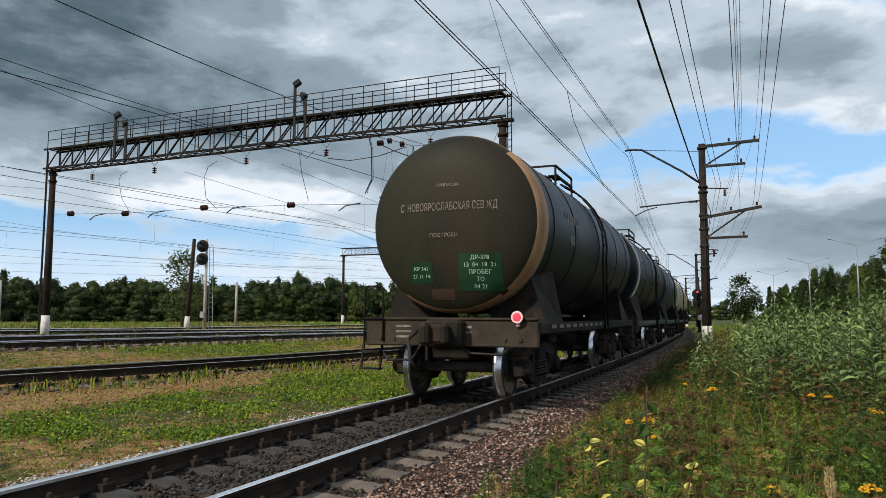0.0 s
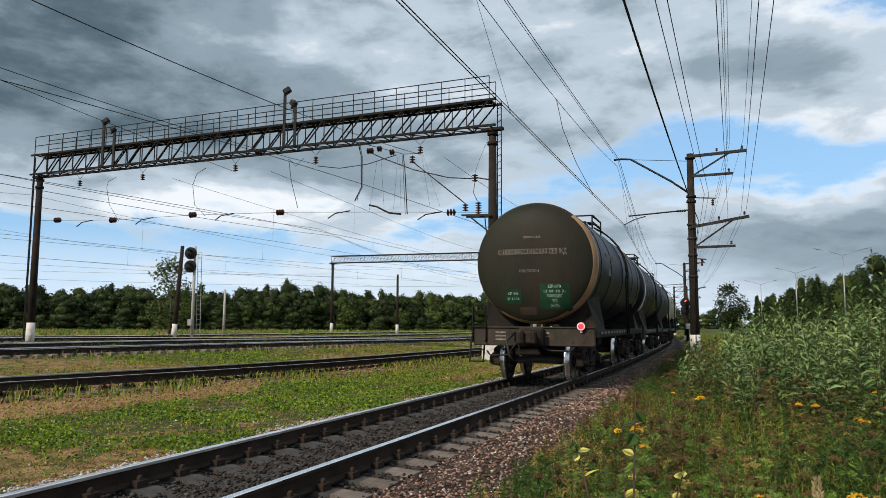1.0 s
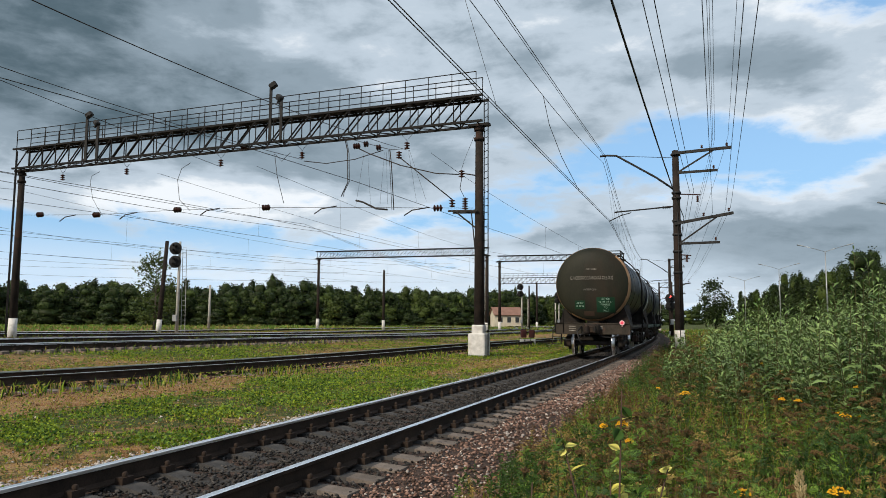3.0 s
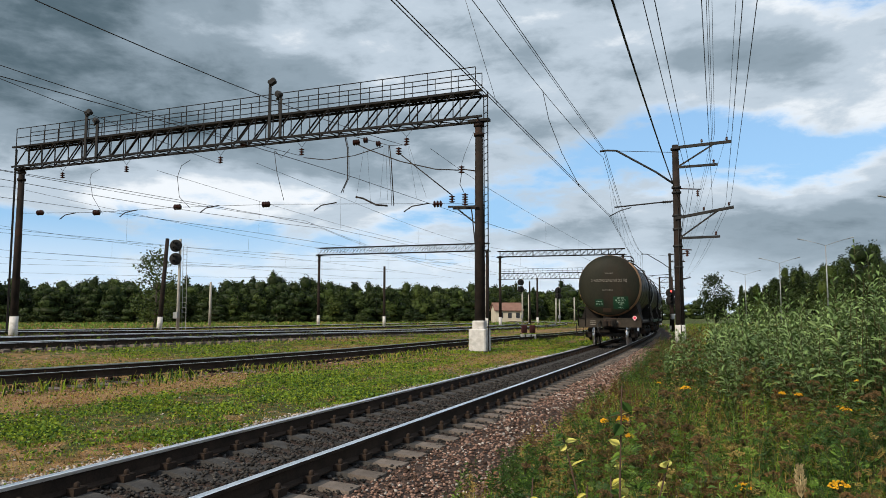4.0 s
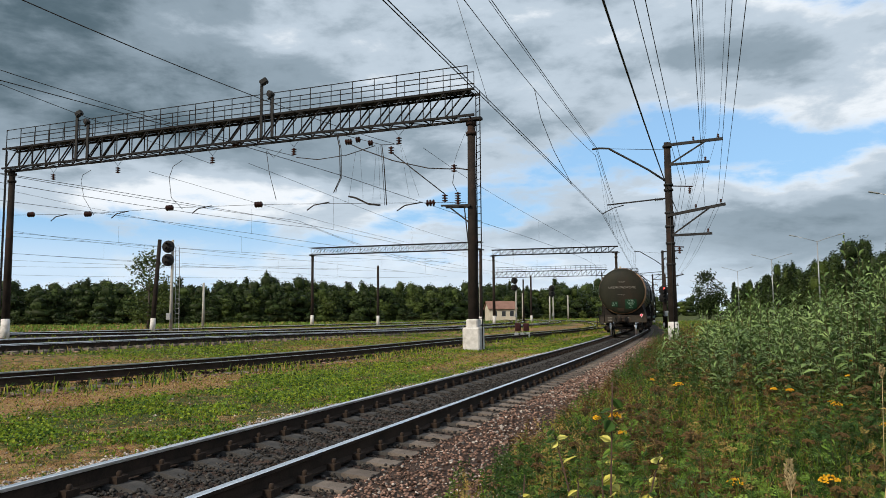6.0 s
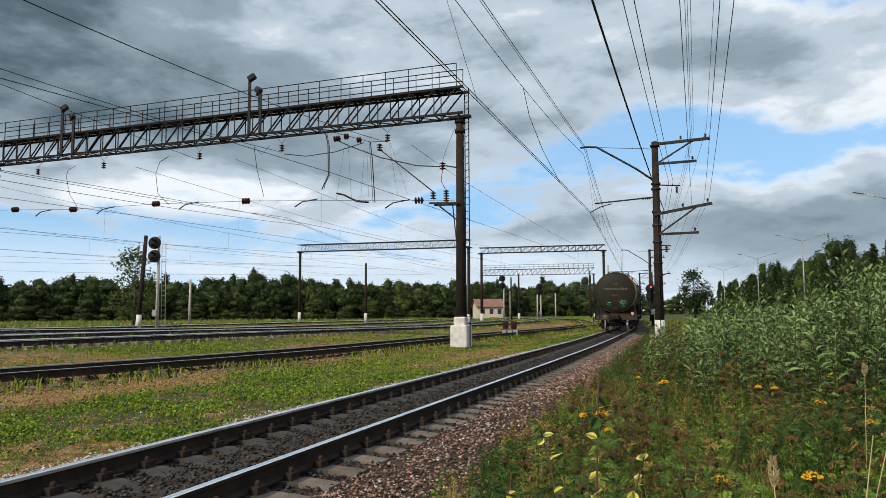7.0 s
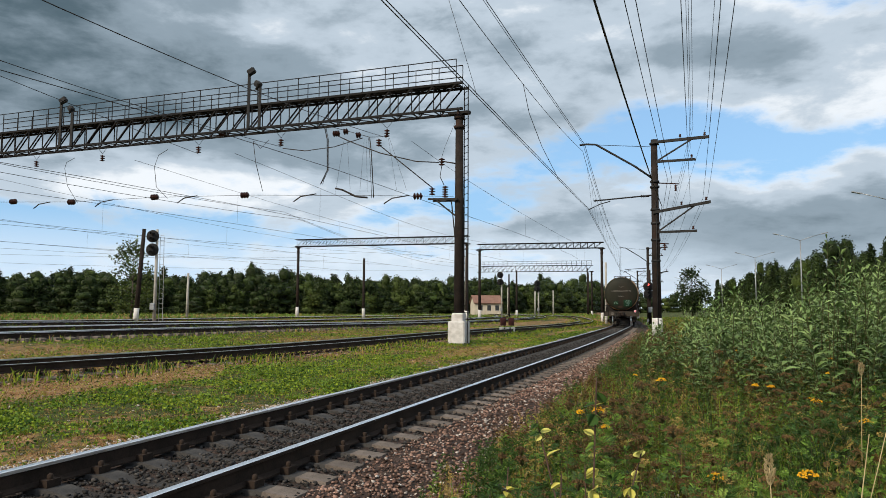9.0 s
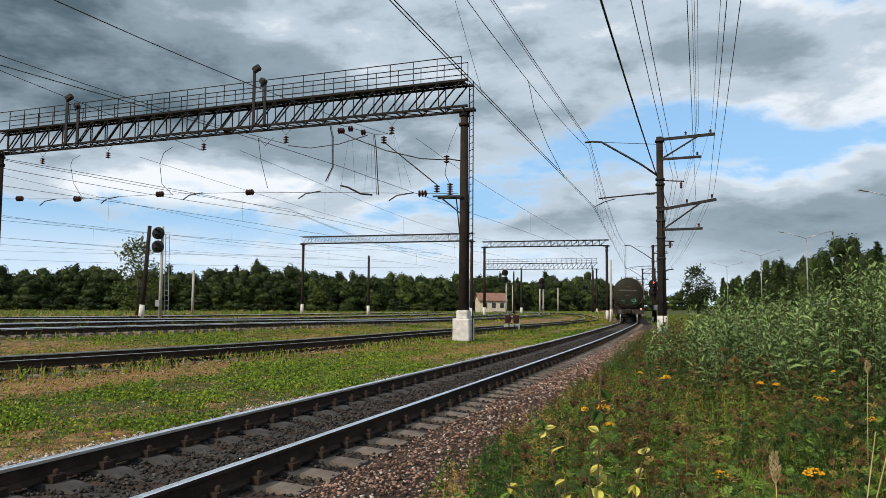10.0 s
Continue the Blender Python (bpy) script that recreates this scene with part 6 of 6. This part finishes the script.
# feeders crossing high over the yard
for u, near, sag in ((25.58, (-19.97, -21.81, 9.2), 1.8), (19.8, (-29.81, -17.93, 12.7), 1.8), (14.8, (-28.84, -18.17, 12.7), 0.6)):
    strand(sagging(Vector(near), G(u, 9.2), sag, 24), 0.013, "dark messenger wire strung to the gantry", "messenger_wire")
for lat, z, r in ((27.7, 7.6, 0.012), (26.0, 6.9, 0.012)):
    gy_ = GR.y + (lat - 4.36 + 6.2) * 0.355
    strand(sagging(along(-14, 4.36 - lat, z + 0.6), along(gy_ + 2, 4.36 - lat, z + 0.6), 0.9) + sagging(along(gy_ + 2, 4.36 - lat, z + 0.6), along(100, 4.36 - lat, z + 0.4), 1.0)[1:], r, "dark messenger wire strung over the yard", "messenger_wire")
for a_, b_, r in (((-60, 30, 8.6), (2, 100, 8.4), 0.013), ((-62, 44, 8.2), (-5, 104, 7.4), 0.013), ((-70, 62, 8.4), (-14, 106, 8.0), 0.013), ((-80, 80, 8.2), (-18, 108, 8.6), 0.013), ((-80, 70, 6.9), (0, 104, 6.6), 0.013)):
    strand(sagging(Vector(a_), Vector(b_), 0.7), r, "dark feeder wire strung across the yard", "feeder_wire")


# ---------------------------------------------------------------- signals, posts, lamps, house
SIGNAL_BLACK = mat("matt_black_signal", (0.010, 0.010, 0.011), (0.02, 0.02, 0.021), 0.7, 0, 4, 30, 0.1, 0.003)
RED_GLOW = glow("red_signal_lens", (1.0, 0.06, 0.05), 6.0)
LENS = mat("dark_signal_lens", (0.02, 0.02, 0.02), (0.03, 0.03, 0.03), 0.15, 0, 4, 30, 0)


def build_signal(x, y, z, h, heads, label, turn=0.0, lit=False, material=None, ladder=True, size=1.0):
    """A light signal: a concrete mast with black heads, hoods and a ladder."""
    g = thing("railway_signal", label, "signal", "railway signals", pose(x, y, z, 0, 0, turn))
    bm = bmesh.new()
    tube(bm, [(0, 0, -0.3), (0, 0, h)], 0.15, 12, 0.10)
    part("mast", bm, material or POST_CONC, g)
    for hz in heads:
        bm = bmesh.new()
        lathe(bm, [(0.02, -0.34), (0.50 * size, -0.32), (0.52 * size, -0.30), (0.50 * size, -0.27)], 20, "y", (-0.25, 0, hz))
        box(bm, (-0.25, -0.16, hz), (0.40 * size, 0.26, 0.85 * size), 0.05)
        head = part("signal_head", bm, SIGNAL_BLACK, g)
        for k, dz in enumerate((0.21 * size, -0.21 * size)):
            bm = bmesh.new()
            ring = lathe(bm, [(0.13 * size, -0.36), (0.14 * size, -0.37), (0.12 * size, -0.72)], 14, "y", (-0.25, 0, hz + dz), caps=False)
            bmesh.ops.delete(bm, geom=[f for f in bm.faces if f.calc_center_median().z < hz + dz - 0.05], context="FACES_ONLY")
            part("hood", bm, SIGNAL_BLACK, head)
            bm = bmesh.new()
            lathe(bm, [(0.10 * size, -0.35), (0.09 * size, -0.375), (0.02, -0.39)], 14, "y", (-0.25, 0, hz + dz))
            part("lens", bm, RED_GLOW if lit and k == 0 and hz == heads[0] else LENS, head)
    if ladder:
        bm = bmesh.new()
        for k in (0.30, 0.62):
            bar(bm, (k, 0.15, 0), (k - 0.1, 0.15, h - 0.6), 0.035)
        for i in range(int(h / 0.4)):
            bar(bm, (0.30 - 0.1 * i * 0.4 / h, 0.15, 0.3 + i * 0.4), (0.62 - 0.1 * i * 0.4 / h, 0.15, 0.3 + i * 0.4), 0.022)
        part("ladder", bm, GREY_STEEL, g)
    bm = bmesh.new()
    box(bm, (-0.1, -0.25, 1.25), (0.36, 0.28, 0.55), 0.03)
    part("cable_box", bm, GREY_STEEL, g, "grey cable box on the mast")
    return g


build_signal(-21.9, 60, 0.0, 7.6, (7.0, 5.9), "tall light signal with two black heads on concrete mast")
build_signal(12.6, 115, -0.25, 7.3, (6.7, 5.6), "light signal with black heads on pale mast in the yard", ladder=False)
build_signal(19.3, 120, -0.25, 6.2, (5.6, 4.7), "light signal with black heads on pale mast in the yard", ladder=False)
build_signal(23.75, 75, -0.1, 5.4, (3.65, 2.9), "light signal showing red beside the main track", lit=True, material=MAST_CONC, ladder=False)


def build_post(x, y, z, h, r, material, label, lean=0.0, base=True):
    g = thing("concrete_post", label, "post", "posts in the yard", pose(x, y, z, 0, lean, 0))
    bm = bmesh.new()
    tube(bm, [(0, 0, -0.3), (0, 0, h)], r, 12, r * 0.72)
    part("shaft", bm, material, g)
    if base:
        bm = bmesh.new()
        tube(bm, [(0, 0, -0.3), (0, 0, 1.1)], r * 1.06, 12, r * 1.02)
        part("painted_base", bm, WHITEWASH, g, "whitewashed base")
    return g


build_post(-27.3, 70, 0.0, 8.7, 0.24, MAST_CONC, "leaning dark concrete post with whitewashed base", 3.2)
build_post(-32.1, 100, 0.0, 5.8, 0.20, POST_CONC, "slim pale concrete post before the woods", 0, False)
build_post(-8.1, 100, 0.0, 8.0, 0.20, MAST_CONC, "slim dark concrete post with whitewashed base")
build_post(6.6, 110, -0.2, 9.2, 0.20, POST_CONC, "slim pale concrete post beside the tracks")
build_post(16.3, 125, -0.2, 7.9, 0.20, MAST_CONC, "slim dark concrete post beside the tracks")
build_post(16.6, 140, -0.2, 5.4, 0.18, POST_CONC, "slim pale concrete post beside the tracks", 0, False)
build_post(29.0, 160, -0.2, 5.4, 0.18, POST_CONC, "slim pale concrete post beside the tracks", 0, False)
build_post(23.4, 150, -0.2, 4.9, 0.18, POST_CONC, "slim pale concrete post beside the tracks", 0, False)
build_post(21.7, 85, -0.2, 6.9, 0.17, POST_CONC, "slim concrete post with whitewashed base beside the track")
build_post(-60.5, 92, 0.0, 5.6, 0.2, POST_CONC, "slim pale concrete post before the woods", 0, False)
for x, y, h in ((13.9, 116, 7.0), (38.5, 168, 11), (36.9, 160, 9.5), (34.0, 200, 6), (20.0, 190, 5)):
    build_post(x, y, -0.3, h, 0.16, MAST_CONC, "thin dark post far down the yard", 0, False)


def build_dwarf(x, y, z):
    g = thing("dwarf_signal", "low dwarf signal with dark heads on pale base", "signal", "", pose(x, y, z))
    bm = bmesh.new()
    for k in (-1, 0, 1):
        box(bm, (k * 0.36, 0, 0.16), (0.24, 0.4, 0.44), 0.03)
    part("base", bm, WHITEWASH, g, "pale concrete base blocks")
    for k in (-1, 1):
        bm = bmesh.new()
        box(bm, (k * 0.26, 0, 0.72), (0.36, 0.3, 0.50), 0.05)
        lathe(bm, [(0.10, -0.14), (0.12, -0.3)], 12, "y", (k * 0.26, 0, 0.80))
        part("signal_head", bm, mat("maroon_signal_paint", (0.05, 0.02, 0.02), (0.09, 0.03, 0.03), 0.7), g)
    return g


build_dwarf(5.4, 46, -0.3)


def build_street_lamp(x, y, h, double=True):
    z = ground_z(x, y)
    g = thing("street_lamp", "grey double-arm street lamp beside the road", "street lamp", "street lamps along the road", pose(x, y, z, 0, 0, -18))
    bm = bmesh.new()
    tube(bm, [(0, 0, -0.2), (0, 0, h - 0.5)], 0.11, 10, 0.06)
    part("pole", bm, GREY_STEEL, g)
    for s in ((-1, 1) if double else (-1,)):
        bm = bmesh.new()
        tube(bm, [(0, 0, h - 0.55), (s * 1.3, 0, h - 0.1), (s * 2.6, 0, h + 0.28)], 0.035, 8)
        arm = part("arm", bm, GREY_STEEL, g)
        bm = bmesh.new()
        box(bm, (0, 0, 0), (0.85, 0.28, 0.12), 0.04, Matrix.Rotation(radians(-14 * s), 4, "Y"))
        bmesh.ops.translate(bm, vec=(s * 2.95, 0, h + 0.36), verts=bm.verts)
        part("lantern", bm, GREY_STEEL, arm)
    return g


for x, y in ((40.3, 60), (50.5, 95), (59.7, 128), (69.0, 165), (86.2, 235)):
    build_street_lamp(x, y, 11.0 - ground_z(x, y))


def build_house(x, y, z):
    wall = mat("cream_render", (0.42, 0.38, 0.30), (0.55, 0.50, 0.41), 0.9, 0, 1, 20, 0.2)
    roof = mat("red_brown_roof", (0.16, 0.09, 0.07), (0.24, 0.14, 0.11), 0.8, 0, 1, 20, 0.2)
    g = thing("house", "small cream rendered house with gabled roof by the yard", "house", "", pose(x, y, z, 0, 0, 8))
    bm = bmesh.new()
    box(bm, (0, 0, 1.2), (5.6, 4.5, 2.8))
    v = [bm.verts.new(p) for p in ((-2.8, -2.25, 2.6), (2.8, -2.25, 2.6), (2.8, 2.25, 2.6), (-2.8, 2.25, 2.6), (-2.8, 0, 4.0), (2.8, 0, 4.0))]
    for q in ((0, 3, 4), (1, 5, 2)):
        bm.faces.new([v[i] for i in q])
    part("wall", bm, wall, g)
    bm = bmesh.new()
    for s in (-1, 1):
        bar(bm, (0, s * 2.6, 2.45), (0, 0, 4.12), 6.2, 0.12)
    part("roof", bm, roof, g)
    for x_ in (-1.6, 0.2, 1.9):
        bm = bmesh.new()
        box(bm, (x_, -2.27, 1.5), (0.8, 0.06, 1.1), 0.01)
        w_ = part("window", bm, mat("window_dark", (0.03, 0.035, 0.04), (0.05, 0.055, 0.06), 0.15, 0, 2, 10, 0), g)
        bm = bmesh.new()
        bar(bm, (x_ - 0.45, -2.31, 0.93), (x_ + 0.45, -2.31, 0.93), 0.08)
        part("sill", bm, WHITEWASH, w_)
    return g


build_house(13.3, 152, -0.3)


# ---------------------------------------------------------------- nearest plants
def build_sapling(x, y, h, label):
    """A thin sapling with a few broad leaves, some turned yellow."""
    g = thing("sapling", label, "sapling", "", pose(x, y, ground_z(x, y)))
    twig = mat("dark_twigs", (0.05, 0.03, 0.025), (0.09, 0.055, 0.04), 0.8, 0, 6, 30, 0)
    for dx, dy, hh in ((0.05, 0.03, h), (-0.22, 0.05, h * 0.86), (0.24, -0.02, h * 0.78), (0.02, 0.15, h * 0.7)):
        bm = bmesh.new()
        tube(bm, [(0, 0, 0), (dx * 0.35, dy * 0.4, hh * 0.5), (dx, dy, hh)], 0.008, 5, 0.003)
        part("stem", bm, twig, g)
    for k in range(104):
        st = ((0.05, 0.03, h), (-0.22, 0.05, h * 0.86), (0.24, -0.02, h * 0.78), (0.02, 0.15, h * 0.7))[k % 4]
        u = RNG.uniform(0.35, 1.0)
        c = Vector((st[0] * u ** 1.5, st[1] * u ** 1.5, st[2] * u))
        L = RNG.uniform(0.042, 0.078)
        bm = bmesh.new()
        sec = [(0.0, 0.0), (0.25, 0.42), (0.5, 0.5), (0.75, 0.34), (1.0, 0.0)]
        mid, lf, rt = [], [], []
        for t_, w in sec:
            mid.append(bm.verts.new((0, t_ * L, -0.12 * L * t_ * t_)))
            lf.append(bm.verts.new((-w * L * 0.75, t_ * L, 0.10 * L * w - 0.12 * L * t_ * t_)) if w else mid[-1])
            rt.append(bm.verts.new((w * L * 0.75, t_ * L, 0.10 * L * w - 0.12 * L * t_ * t_)) if w else mid[-1])
        for i in range(4):
            for sd in (lf, rt):
                q = []
                for v in (mid[i], mid[i + 1], sd[i + 1], sd[i]):
                    if v not in q:
                        q.append(v)
                bm.faces.new(q)
        rot = Matrix.Rotation(RNG.uniform(0, 6.28), 4, "Z") @ Matrix.Rotation(RNG.uniform(-0.9, 0.7), 4, "X") @ Matrix.Rotation(RNG.uniform(-0.8, 0.8), 4, "Y")
        bmesh.ops.transform(bm, matrix=Matrix.Translation(c) @ rot, verts=bm.verts)
        part("leaf", bm, YELLOW_LEAF if RNG.uniform() < 0.55 else (WEED if RNG.uniform() < 0.55 else WEED_DARK), g, smooth=True)
    return g


build_sapling(0.75, 3.25, 1.40, "thin sapling with yellow and green leaves at the weeds' edge")
build_sapling(0.52, 2.9, 1.05, "thin sapling with yellow and green leaves at the weeds' edge")
build_sapling(0.36, 3.35, 0.98, "thin sapling with yellow and green leaves at the weeds' edge")


STRAW = mat("dry_straw", (0.30, 0.23, 0.12), (0.45, 0.36, 0.20), 0.85, 0, 8, 60, 0.2, 0.002)


def build_panicle(x, y, h, lean, head=0.16):
    """A dry grass stalk with a plume-shaped seed head."""
    g = thing("grass_plume", "dry straw-coloured grass stalk with a seed plume", "grass stalk", "dry grass stalks", pose(x, y, ground_z(x, y)))
    top = Vector((lean[0], lean[1], h))
    bm = bmesh.new()
    tube(bm, [(0, 0, 0), top * 0.5 + Vector((0, 0, 0.05)), top], 0.004, 5, 0.002)
    part("stalk", bm, STRAW, g)
    if head:
        n = 260
        u = RNG.uniform(0, 1, n)
        r = 0.022 * np.sin(np.pi * np.clip(u, 0.04, 0.97)) ** 0.7
        a_ = RNG.uniform(0, 2 * np.pi, n)
        ax = np.array(top) / top.length
        C = np.array(top)[None] + ax[None] * (u * head - head * 0.6)[:, None] + np.stack([np.cos(a_) * r, np.sin(a_) * r, 0 * r], 1) * 0.6
        D = unit(np.stack([np.cos(a_) * 0.6, np.sin(a_) * 0.6, 0 * a_ + 1.0], 1))
        V, F = leaves(C, D, RNG.uniform(0.012, 0.028, n), 0.005, 0.0)
        fast("plume", V, F, STRAW, g)
    return g


for x, y, h, lean, head in ((1.50, 3.05, 1.06, (-0.03, 0.0), 0.12), (1.62, 2.9, 1.22, (0.22, 0.05), 0), (1.9, 3.4, 1.15, (0.30, 0.0), 0), (3.4, 5.6, 1.2, (0.1, 0.1), 0.09)):
    build_panicle(x, y, h, lean, head)


def motions():
    """The train draws away along the main track; its wheels roll."""
    for k, (car, sets) in enumerate(CARS):
        mid = S_FIRST + 4.825 + k * 12.02
        walk(car, [(t, car_pose(mid + run(t))) for t in np.arange(0, 10.01, 1.0)])
        if k < 3:
            for ws in sets:
                y = ws.location.y
                walk(ws, [(t, pose(0, y, 0.478, -math.degrees(run(t) / 0.478), 0, 0)) for t in np.arange(0, 10.01, 0.1)])


motions()
